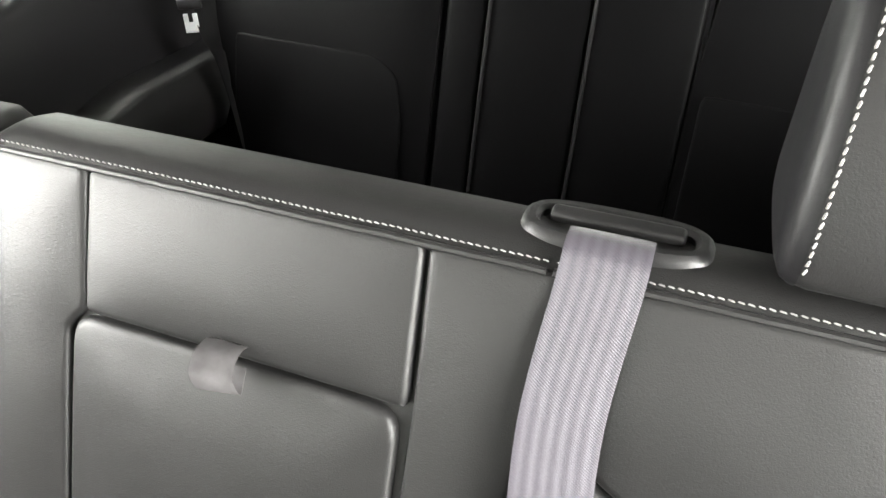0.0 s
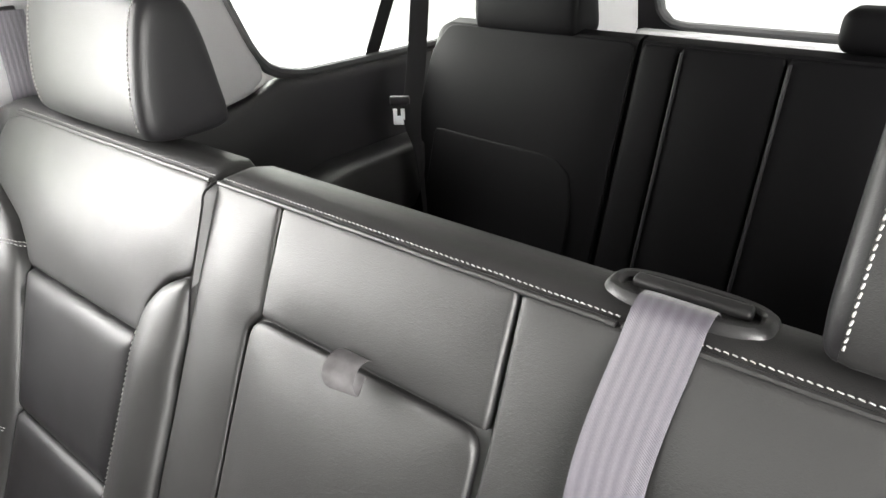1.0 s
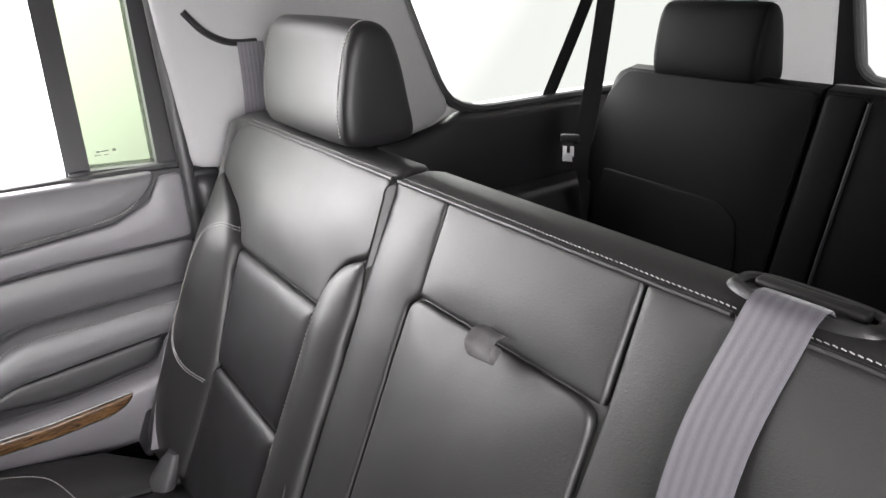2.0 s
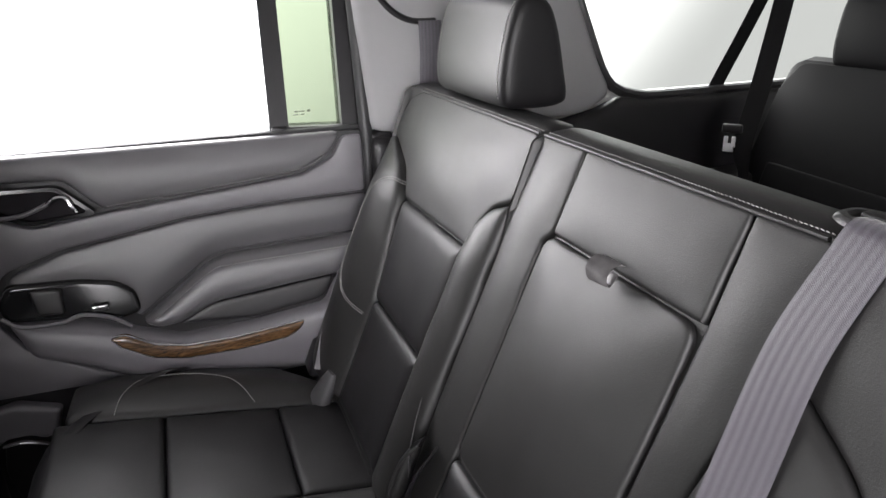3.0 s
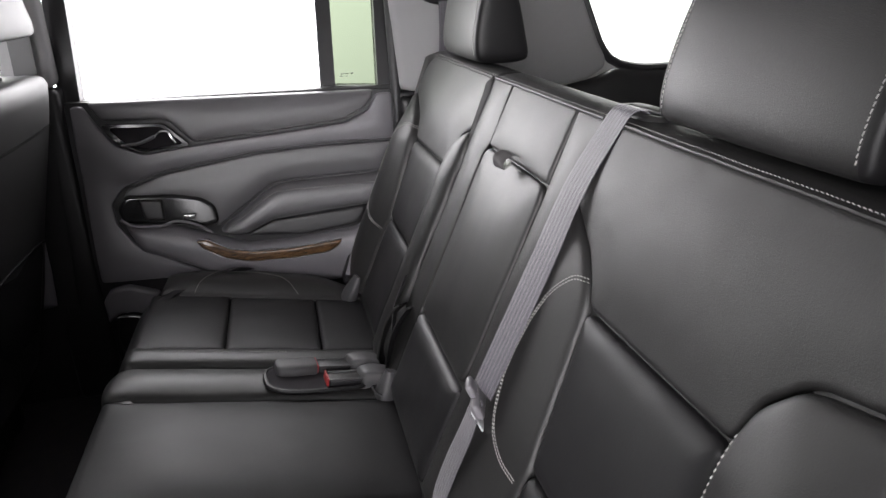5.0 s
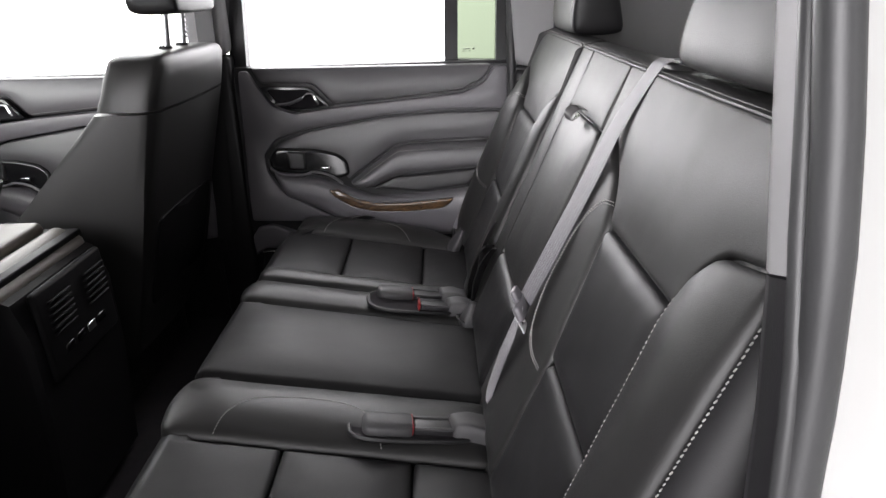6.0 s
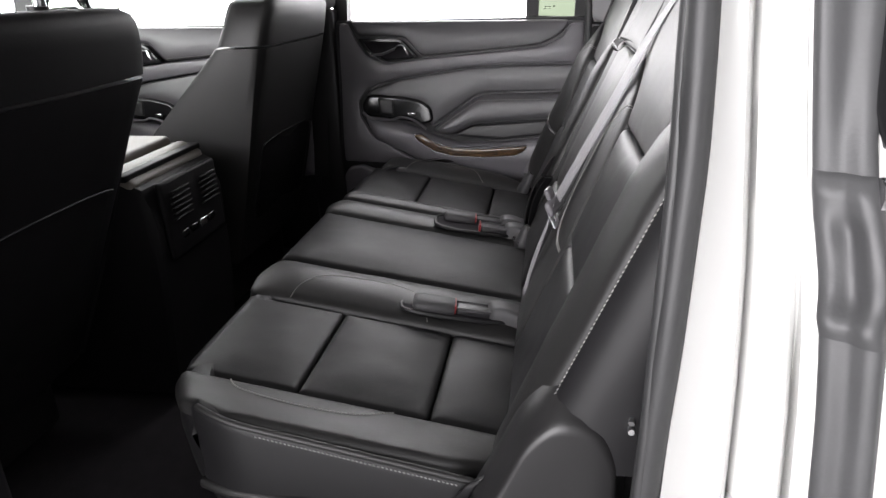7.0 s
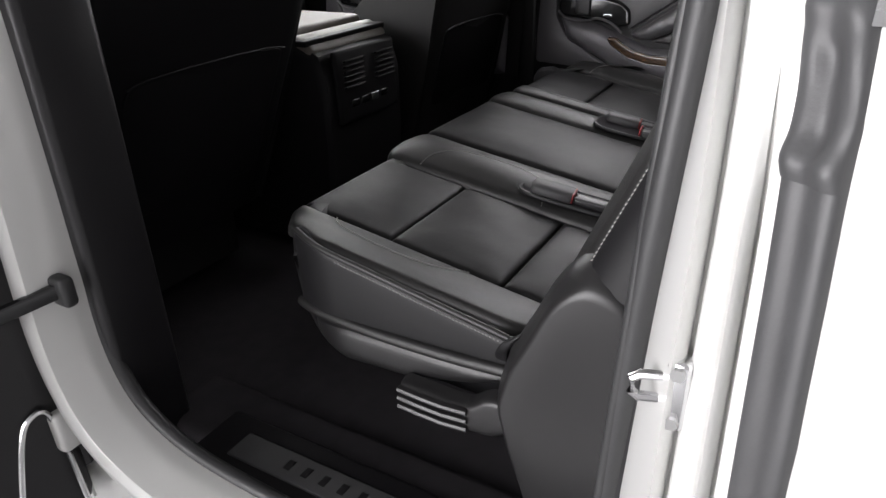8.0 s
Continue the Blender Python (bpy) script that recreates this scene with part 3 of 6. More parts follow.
def right_seat():
    s = thing("bench_seat", (-0.49, -0.45, 0.62), "narrow black leather bench seat section with pale stitching and headrest", "car seat", "second row bench")
    part("backrest_shell", shell_back(-0.752, -0.240), LEATHER, s)
    backrest_panels(s, -0.755, -0.600, -0.318, -0.240, False)
    part("seat_base", front_face(-0.725, -0.262, -0.705, 0.2), LEATHER_SIDE, s)
    cushion_panels(s, -0.597, -0.337)
    outer = [(-0.600, -0.70), (-0.600, -0.222), (-0.655, -0.235), (-0.742, -0.33), (-0.762, -0.48), (-0.750, -0.62), (-0.715, -0.695)]
    bm = pad(outer, seat_at, crown=0.022, edge=0.010, roll=0.014, wide=0.05, wrinkle=0.001)
    tree = [BVHTree.FromBMesh(bm)]
    part("side_bolster", bm, LEATHER, s)
    curve = catmull([(-0.606, -0.625), (-0.655, -0.612), (-0.705, -0.575), (-0.712, -0.50), (-0.68, -0.43), (-0.606, -0.39)], 8)
    part("stitching", stitches(on_skin(tree, resample(curve, 0.004), seat_at), CN), THREAD, s)
    inner = [(-0.334, -0.720), (-0.334, -0.222), (-0.268, -0.222), (-0.262, -0.715), (-0.285, -0.724)]
    bm = pad(inner, seat_at, crown=0.018, edge=0.012, roll=0.014, wide=0.04, skirt=0.03)
    tree = [BVHTree.FromBMesh(bm)]
    part("side_bolster", bm, LEATHER, s)
    part("stitching", stitches(on_skin(tree, [(-0.305, y) for y in np.arange(-0.62, -0.42, 0.004)], seat_at), CN), THREAD, s)
    headrest(s, -0.488, (0.004, 1.480), half=0.119, tilt=0.05)
    part("hinge_cover", turned(box(-0.03, 0.03, -0.012, 0.012, -0.035, 0.035, 0.010), Matrix.Translation((-0.722, -0.25, 0.935)) @ Euler((-0.4, 0, 0)).to_matrix().to_4x4()), PLASTIC, s)
    return s


def left_seat():
    s = thing("bench_seat", (0.25, -0.45, 0.62), "wide black leather bench seat section with fold-down centre armrest", "car seat", "second row bench")
    part("backrest_shell", shell_back(-0.236, 0.712), LEATHER, s)
    backrest_panels(s, 0.192, 0.330, 0.577, 0.702, True)
    # centre panels
    plain = (
        ("centre_strip", [(-0.235, 1.466), (-0.136, 1.466), (-0.134, 1.371), (-0.150, 1.355), (-0.150, 1.08), (-0.150, 0.92), (-0.225, 0.92), (-0.236, 1.1)], LEATHER),
        ("centre_panel", [(-0.134, 1.466), (0.1195, 1.466), (0.1225, 1.369), (-0.132, 1.369)], LEATHER),
        ("centre_strip", [(0.122, 1.466), (0.204, 1.466), (0.200, 1.376), (0.176, 1.20), (0.190, 1.06), (0.23, 0.92), (0.126, 0.92), (0.126, 1.366)], LEATHER),
        ("lower_centre_panel", [(-0.148, 1.072), (0.122, 1.072), (0.122, 0.92), (-0.148, 0.92)], LEATHER_SIDE),
    )
    for name, outline, mat in plain:
        low = name == "lower_centre_panel"
        edge, roll, crown = (0.010, 0.026, 0.005) if low else (0.004, 0.005, 0.004) if name == "centre_panel" else (0.004, 0.005, 0.006)
        # the upper pad swells forward over the armrest's top edge
        swell = 0.002 if name == "centre_panel" else 0.0
        put = lambda x, z, h: back_at(x, z, h + swell * min(1, max(0, (1.462 - z) / 0.06)) * (1 - max(0, (1.378 - z) / 0.018)) ** 0.5)
        part(name, pad(outline, put if swell else back_at, corner=0.004, crown=crown, edge=edge, roll=roll, wide=0.03, wrinkle=0.0012), mat, s)
    arm = [(-0.145, 1.366), (0.118, 1.366), (0.120, 1.25), (0.119, 1.078), (-0.145, 1.078), (-0.146, 1.25)]
    part("centre_armrest", pad(arm, back_at, corner=0.020, crown=0.012, edge=0.005, roll=0.006, wide=0.05, wrinkle=0.0014), LEATHER, s, "fold-down leather armrest")
    top_seam(s, -0.232, 0.192)
    # outer side of the backrest
    rings = []
    for z in np.linspace(0.99, 1.452, 20):
        y, k = -SLOPE * (1.47 - z), 0.02 * max(0, (z - 1.42) / 0.03) ** 2
        rear = max(y + 0.085, -0.056)
        rings.append([(0.700, y + 0.004, z), (0.707, y - 0.006, z), (0.716, y - 0.001, z), (0.729 - k, y + 0.016, z), (0.737 - k, y + 0.040, z), (0.739 - k, y * 0.5 + rear * 0.5 + 0.02, z), (0.738 - k, rear, z), (0.70, rear + 0.005, z)])
    part("side_panel", loft(rings), LEATHER_SIDE, s)
    part("stitching", stitches([tuple(back_at(0.7075, z, 0.006)) for z in np.arange(1.06, 1.44, 0.004)], (0.6, -0.8, 0.3), 0.0046, 0.0014, 0.0008), THREAD, s)
    # cushion
    part("seat_base", front_face(-0.258, 0.664, -0.705, 0.158), LEATHER_SIDE, s)
    part("lower_roll", tube(catmull([(0.662, -0.650, 0.866), (0.679, -0.60, 0.868), (0.688, -0.50, 0.868), (0.691, -0.38, 0.870), (0.689, -0.275, 0.874)], 5), 0.009, 10), LEATHER, s)
    cushion_panels(s, 0.312, 0.563)
    strips = (
        ("cushion_strip", [(-0.256, -0.720), (-0.256, -0.222), (-0.146, -0.222), (-0.146, -0.732), (-0.2, -0.738)], 0.020, LEATHER),
        ("centre_cushion", [(-0.143, -0.728), (-0.143, -0.218), (0.138, -0.218), (0.150, -0.728)], 0.012, LEATHER_SEAT),
        ("cushion_strip", [(0.153, -0.728), (0.141, -0.222), (0.308, -0.222), (0.309, -0.728), (0.23, -0.742)], 0.024, LEATHER),
    )
    for name, outline, crown, mat in strips:
        bm = pad(outline, seat_at, corner=0.03 if crown > 0.015 else 0.012, crown=crown, edge=0.012, roll=0.016, wide=0.045, skirt=0.03, wrinkle=0.0012)
        tree = [BVHTree.FromBMesh(bm)]
        part(name, bm, mat, s)
        if outline[0][0] > 0.15:
            curve = catmull([(0.303, -0.650), (0.265, -0.640), (0.228, -0.605), (0.215, -0.54), (0.218, -0.47), (0.245, -0.425), (0.303, -0.400)], 8)
            part("stitching", stitches(on_skin(tree, resample(curve, 0.004), seat_at), CN), THREAD, s)
    outer = [(0.566, -0.715), (0.566, -0.225), (0.64, -0.225), (0.676, -0.30), (0.683, -0.48), (0.676, -0.60), (0.650, -0.675), (0.60, -0.710)]
    # the outer edge of the roll stands up to meet the side panel's seam
    lifted = lambda x, y, h: seat_at(x, y, h + 0.021 * min(1, max(0, (x - 0.60) / 0.07)) ** 1.5)
    bm = pad(outer, lifted, crown=0.016, edge=0.010, roll=0.014, wide=0.035, wrinkle=0.001)
    tree = [BVHTree.FromBMesh(bm)]
    part("side_bolster", bm, LEATHER, s)
    curve = catmull([(0.572, -0.64), (0.600, -0.615), (0.616, -0.53), (0.610, -0.45), (0.572, -0.40)], 8)
    part("stitching", stitches(on_skin(tree, resample(curve, 0.004), seat_at, 0.0014), CN, 0.0044, 0.0010, 0.0011), THREAD, s)
    skirt = [(-0.655, 0.990), (-0.62, 0.988), (-0.27, 0.915), (-0.262, 0.862), (-0.60, 0.850), (-0.65, 0.86)]
    part("side_skirt", pad(skirt, lambda y, z, h: Vector((0.682 + h - 0.03 * max(0, (-0.56 - y) / 0.1) ** 2, y, z)), crown=0.006, edge=0.005, roll=0.012), LEATHER_SIDE, s)
    welt = [(0.6885 - 0.03 * max(0, (-0.56 - y) / 0.1) ** 2, y, 0.9985 - 0.20 * (y + 0.65)) for y in np.linspace(-0.635, -0.275, 60)]
    part("piping", tube(welt, 0.0046, 10), LEATHER, s)
    part("stitching", stitches([(0.6945, y, 0.992 - 0.20 * (y + 0.65)) for y in np.arange(-0.55, -0.29, 0.004)], (0.9, 0, 0.2), 0.0042, 0.0012, 0.0009), THREAD, s)
    headrest(s, 0.439, (0.003, 1.484), half=0.1265, tilt=0.20, bulge=0.68)
    return s


right_seat()
left_seat()


def side_shield():
    """Plastic hinge cover at the outer end of the bench, with its recliner lever."""
    s = thing("seat_side_shield", (0.72, -0.3, 0.62), "black plastic hinge cover with recliner lever beside the cushion", "seat trim")
    cover = catmull([(-0.272, 0.925), (-0.242, 0.985), (-0.212, 1.045), (-0.170, 1.078), (-0.120, 1.065), (-0.098, 1.02)], 6)
    outline = [tuple(p) for p in cover] + [(-0.09, 0.64), (-0.22, 0.64), (-0.275, 0.80), (-0.290, 0.86)]
    # a flat face with a rounded ridge, and a flank that falls back towards the seat
    ring = resample(rounded(outline, 0.012), 0.012, True)
    cy, cz = -0.185, 0.84
    shrink = lambda p, k: (cy + (p[0] - cy) * (1 - 1.0 * k), cz + (p[1] - cz) * (1 - 0.75 * k))
    steps = ((0.686, 0.0), (0.700, 0.0), (0.718, 0.06), (0.734, 0.125), (0.739, 0.15), (0.742, 0.18), (0.743, 0.22), (0.7425, 0.5), (0.742, 0.9))
    part("cover", loft([[(x, *shrink(p, k)) for p in ring] for x, k in steps]), PLASTIC_DARK, s, "", 60)
    part("anchor_bolt", joined(tube([(0.730, -0.098, 1.052), (0.748, -0.100, 1.054)], 0.0035, 8, up=(0, 0, 1)), tube([(0.734, -0.098, 1.064), (0.744, -0.100, 1.062)], 0.0035, 6, up=(0, 0, 1))), STEEL, s)
    skirt = [(-0.640, 0.858), (-0.58, 0.862), (-0.29, 0.866), (-0.262, 0.858), (-0.285, 0.846), (-0.335, 0.826), (-0.44, 0.800), (-0.56, 0.795), (-0.63, 0.81)]
    part("lower_skirt", pad(skirt, lambda y, z, h: Vector((0.668 + h - 0.035 * max(0, (-0.54 - y) / 0.1) ** 2, y, z)), crown=0.008, edge=0.020, roll=0.018), PLASTIC_DARK, s)
    lever = [(-0.436, 0.824), (-0.436, 0.782), (-0.338, 0.776), (-0.285, 0.782), (-0.262, 0.800), (-0.256, 0.822), (-0.266, 0.842), (-0.284, 0.848), (-0.304, 0.842), (-0.328, 0.822), (-0.36, 0.820)]
    lv = part("lever", pad(lever, lambda y, z, h: Vector((0.706 + h, y, z)), corner=0.008, crown=0.005, edge=0.016, roll=0.008), PLASTIC_DARK, s, "ridged recliner lever with a round end")
    for z in (0.816, 0.802, 0.788):
        part("ridge", tube([(0.724, -0.432, z), (0.7265, -0.40, z), (0.7265, -0.36, z - 0.001), (0.723, -0.325, z - 0.001)], 0.0062, 8, 0.8), PLASTIC_DARK, lv)
    part("pull_strap", strap([(0.686, -0.292, 0.888), (0.702, -0.286, 0.912), (0.707, -0.272, 0.936), (0.698, -0.254, 0.945), (0.684, -0.240, 0.930)], [(0.25, 1, 0.25), (0.2, 1, 0.4), (0.2, 1, 0.6), (0.1, 1, 0.9), (0.1, 1, 0.6)], 0.020, 0.004, 0.005), LEATHER_SIDE, s)


side_shield()
buckle(-0.222, -0.405, 0.12, 0.052)
buckle(0.262, -0.390, 0.12)


def belt_guide():
    """The moulded slot on the backrest top through which the shoulder belt comes."""
    g = thing("belt_guide", (0.222, 0.037, 1.474), "black plastic belt guide bezel on the backrest top", "belt guide")

    def oval(hx, hy, z, n=40, p=3.2):
        return [(0.222 + hx * math.copysign(abs(math.cos(a)) ** (2 / p), math.cos(a)), 0.036 + hy * math.copysign(abs(math.sin(a)) ** (2 / p), math.sin(a)), z - 0.003) for a in np.linspace(0, 2 * math.pi, n, endpoint=False)]
    rings = [oval(0.055, 0.022, 1.468), oval(0.0565, 0.0235, 1.474), oval(0.0545, 0.0220, 1.4795), oval(0.051, 0.0190, 1.4825), oval(0.047, 0.0150, 1.4825), oval(0.0445, 0.0125, 1.480), oval(0.0435, 0.0118, 1.468)]
    part("bezel", loft(rings, caps=False), PLASTIC_DARK, g)
    part("slot_floor", loft([oval(0.0445, 0.0125, 1.4745), oval(0.044, 0.012, 1.4735)]), CARPET, g)
    part("bar", turned(box(-0.039, 0.039, -0.0058, 0.0058, -0.005, 0.004, 0.0032, 4), Matrix.Translation((0.222, 0.0405, 1.4775)) @ Euler((0.12, 0, 0)).to_matrix().to_4x4()), PLASTIC_DARK, g)


belt_guide()


def centre_belt():
    b = thing("shoulder_belt", (0.22, -0.2, 0.93), "lilac-grey woven shoulder belt hanging over the backrest", "seat belt")
    x = Vector((1, 0, 0))
    part("webbing", strap([(0.222, 0.030, 1.466), (0.222, 0.0265, 1.479), (0.222, 0.017, 1.4838), (0.222, 0.005, 1.4818), (0.2215, -0.008, 1.466), (0.217, -0.049, 1.396), (0.225, -0.091, 1.312), (0.237, -0.136, 1.228), (0.246, -0.176, 1.152)],
                          [x, x, x, x, (1, 0.02, 0.02), (0.99, 0.10, 0.02), (0.98, 0.16, 0.0), (0.98, 0.16, 0.0), (0.97, 0.15, 0.0)], 0.0475), WEBBING, b)
    m = Matrix.Translation((0.247, -0.181, 1.140)) @ Euler((0.42, 0.1, -0.35)).to_matrix().to_4x4()
    part("tongue", turned(joined(box(-0.029, 0.029, -0.006, 0.006, -0.012, 0.014, 0.006), box(-0.012, 0.012, -0.0045, 0.0045, 0.012, 0.032, 0.004)), m), PLASTIC_SOFT, b, "grey plastic latch tongue")
    part("tongue_blade", turned(joined(box(-0.012, -0.0045, -0.0015, 0.0015, -0.034, -0.010, 0.0012), box(0.0045, 0.012, -0.0015, 0.0015, -0.034, -0.010, 0.0012), box(-0.012, 0.012, -0.0015, 0.0015, -0.042, -0.032, 0.0012)), Matrix.Translation((-0.002, -0.012, 0)) @ m), BLADE, b)
    part("webbing", strap([(0.247, -0.180, 1.146), (0.238, -0.196, 1.09), (0.224, -0.214, 1.03), (0.208, -0.230, 0.96), (0.202, -0.232, 0.905)],
                          [(0.97, -0.1, 0.05), (0.99, 0.04, 0.1), (1, 0.1, 0.1), (1, 0.1, 0.1), (1, 0.1, 0)], 0.042), WEBBING, b)


centre_belt()


def pull_tag():
    t = thing("pull_tag", (-0.001, -0.045, 1.355), "satin grey folded fabric pull loop on the armrest", "pull tab")
    pts = [back_at(-0.006, 1.378, 0.002), back_at(-0.005, 1.380, 0.014), back_at(-0.003, 1.376, 0.026), back_at(0.000, 1.366, 0.033), back_at(0.004, 1.357, 0.029), back_at(0.004, 1.359, 0.022), back_at(0.000, 1.370, 0.016)]
    turns = [(1, 0, 0.02), (1, 0.02, -0.06), (1, 0.14, -0.20), (1, 0.30, -0.22), (1, 0.16, 0.06), (1, -0.15, 0.05), (1, 0, 0)]
    part("loop", strap(pts, turns, 0.028, 0.0012, 0.003), SATIN, t)


pull_tag()


def right_belt_anchors():
    """Lower belt loops where the narrow section meets the cushion."""
    a = thing("lower_belt_anchor", (-0.19, -0.24, 0.93), "grey webbing loop and anchor between cushion and backrest", "belt anchor")
    fold = [(0.75, -0.6, 0.25), (0.75, -0.62, 0.2), (0.8, -0.6, 0.1), (0.8, -0.6, 0), (0.8, -0.6, 0)]
    part("leather_flap", strap([(-0.212, -0.195, 1.062), (-0.226, -0.212, 1.040), (-0.238, -0.226, 1.005), (-0.248, -0.236, 0.960), (-0.252, -0.240, 0.905)], fold, 0.034, 0.004, 0.006), LEATHER_SIDE, a, "black leather flap with a folded edge")
    part("flap_edge", tube(catmull([(-0.196, -0.206, 1.068), (-0.208, -0.222, 1.046), (-0.221, -0.236, 1.008), (-0.231, -0.246, 0.960), (-0.236, -0.250, 0.910)], 6), 0.0028, 8), LEATHER, a)
    part("inner_flap", strap([(-0.176, -0.190, 1.070), (-0.188, -0.212, 1.030), (-0.198, -0.226, 0.985), (-0.204, -0.234, 0.920)], fold[:4], 0.026, 0.004, 0.006), LEATHER_SIDE, a)
    part("webbing", strap([(-0.262, -0.176, 1.100), (-0.238, -0.196, 1.076), (-0.222, -0.210, 1.050), (-0.216, -0.216, 1.01)], [(0.9, -0.4, 0.2)] * 4, 0.032), GREY_SLEEVE, a)
    part("plug", capsule(Matrix.Translation((-0.146, -0.246, 0.926)) @ Euler((1.2, 0, 0.3)).to_matrix().to_4x4(), -0.025, 0.035, 0.021, 0.018, 0.45), GREY_SLEEVE, a)
    part("plug_seam", tube(catmull([(-0.163, -0.266, 0.925), (-0.150, -0.272, 0.931), (-0.134, -0.270, 0.930), (-0.124, -0.258, 0.925)], 5), 0.0022, 6), PLASTIC, a)
    b = thing("lower_belt_anchor", (-0.62, -0.27, 0.93), "grey belt anchor sleeve beside the outer bolster", "belt anchor")
    part("sleeve", capsule(Matrix.Translation((-0.600, -0.262, 0.925)) @ Euler((1.1, 0.2, 0.3)).to_matrix().to_4x4(), -0.03, 0.045, 0.024, 0.014, 0.5), GREY_SLEEVE, b)
    part("webbing", strap([(-0.64, -0.25, 0.95), (-0.69, -0.215, 1.02), (-0.735, -0.175, 1.09), (-0.76, -0.14, 1.15)], [(0, -1, 0.3)] * 4, 0.04), PLASTIC_SOFT, b)


right_belt_anchors()


# ==== rear right door ====
def door_x(z):
    return float(np.interp(z, (0.60, 0.75, 0.90, 0.97, 1.03, 1.10, 1.20, 1.30, 1.39), (-0.815, -0.805, -0.785, -0.772, -0.772, -0.782, -0.797, -0.802, -0.818)))


def door_at(y, z, h):
    return Vector((door_x(z) + h, y, z))


def handle_set(door, y0, z0):
    """Inside door handle in its bezel."""
    bez = [(y0 - 0.098, z0 + 0.037), (y0 + 0.042, z0 + 0.031), (y0 + 0.098, z0 - 0.024), (y0 - 0.014, z0 - 0.032), (y0 - 0.064, z0 - 0.007)]
    inner = [(a * 0.84 + (y0 + 0.012) * 0.16, b * 0.80 + (z0 + 0.002) * 0.20) for a, b in bez]
    b = part("handle_bezel", slab(bez, [inner], lambda y, z, h: door_at(y, z, h + 0.014), 0.02, 0.012), GLOSS, door, "gloss black handle bezel")
    part("handle_cup", slab(inner, [], lambda y, z, h: door_at(y, z, h + 0.004), 0.004, 0.008), CARPET, b)
    lev = [(y0 - 0.055, z0 - 0.012), (y0 - 0.020, z0 - 0.010), (y0 + 0.008, z0 - 0.001), (y0 + 0.024, z0 + 0.006)]
    grip = part("door_handle", tube([door_at(a, c, 0.017) for a, c in catmull(lev, 5)], 0.0050, 8, 0.8), PLASTIC_SOFT, b, "dark pull lever with a chrome end")
    tip = [(y0 + 0.022, z0 + 0.004), (y0 + 0.034, z0 + 0.014), (y0 + 0.052, z0 + 0.013), (y0 + 0.060, z0 - 0.002), (y0 + 0.066, z0 - 0.014)]
    part("chrome_end", tube([door_at(a, c, 0.020) for a, c in catmull(tip, 5)], 0.0052, 8, 0.8), CHROME, grip, "bright chrome end")


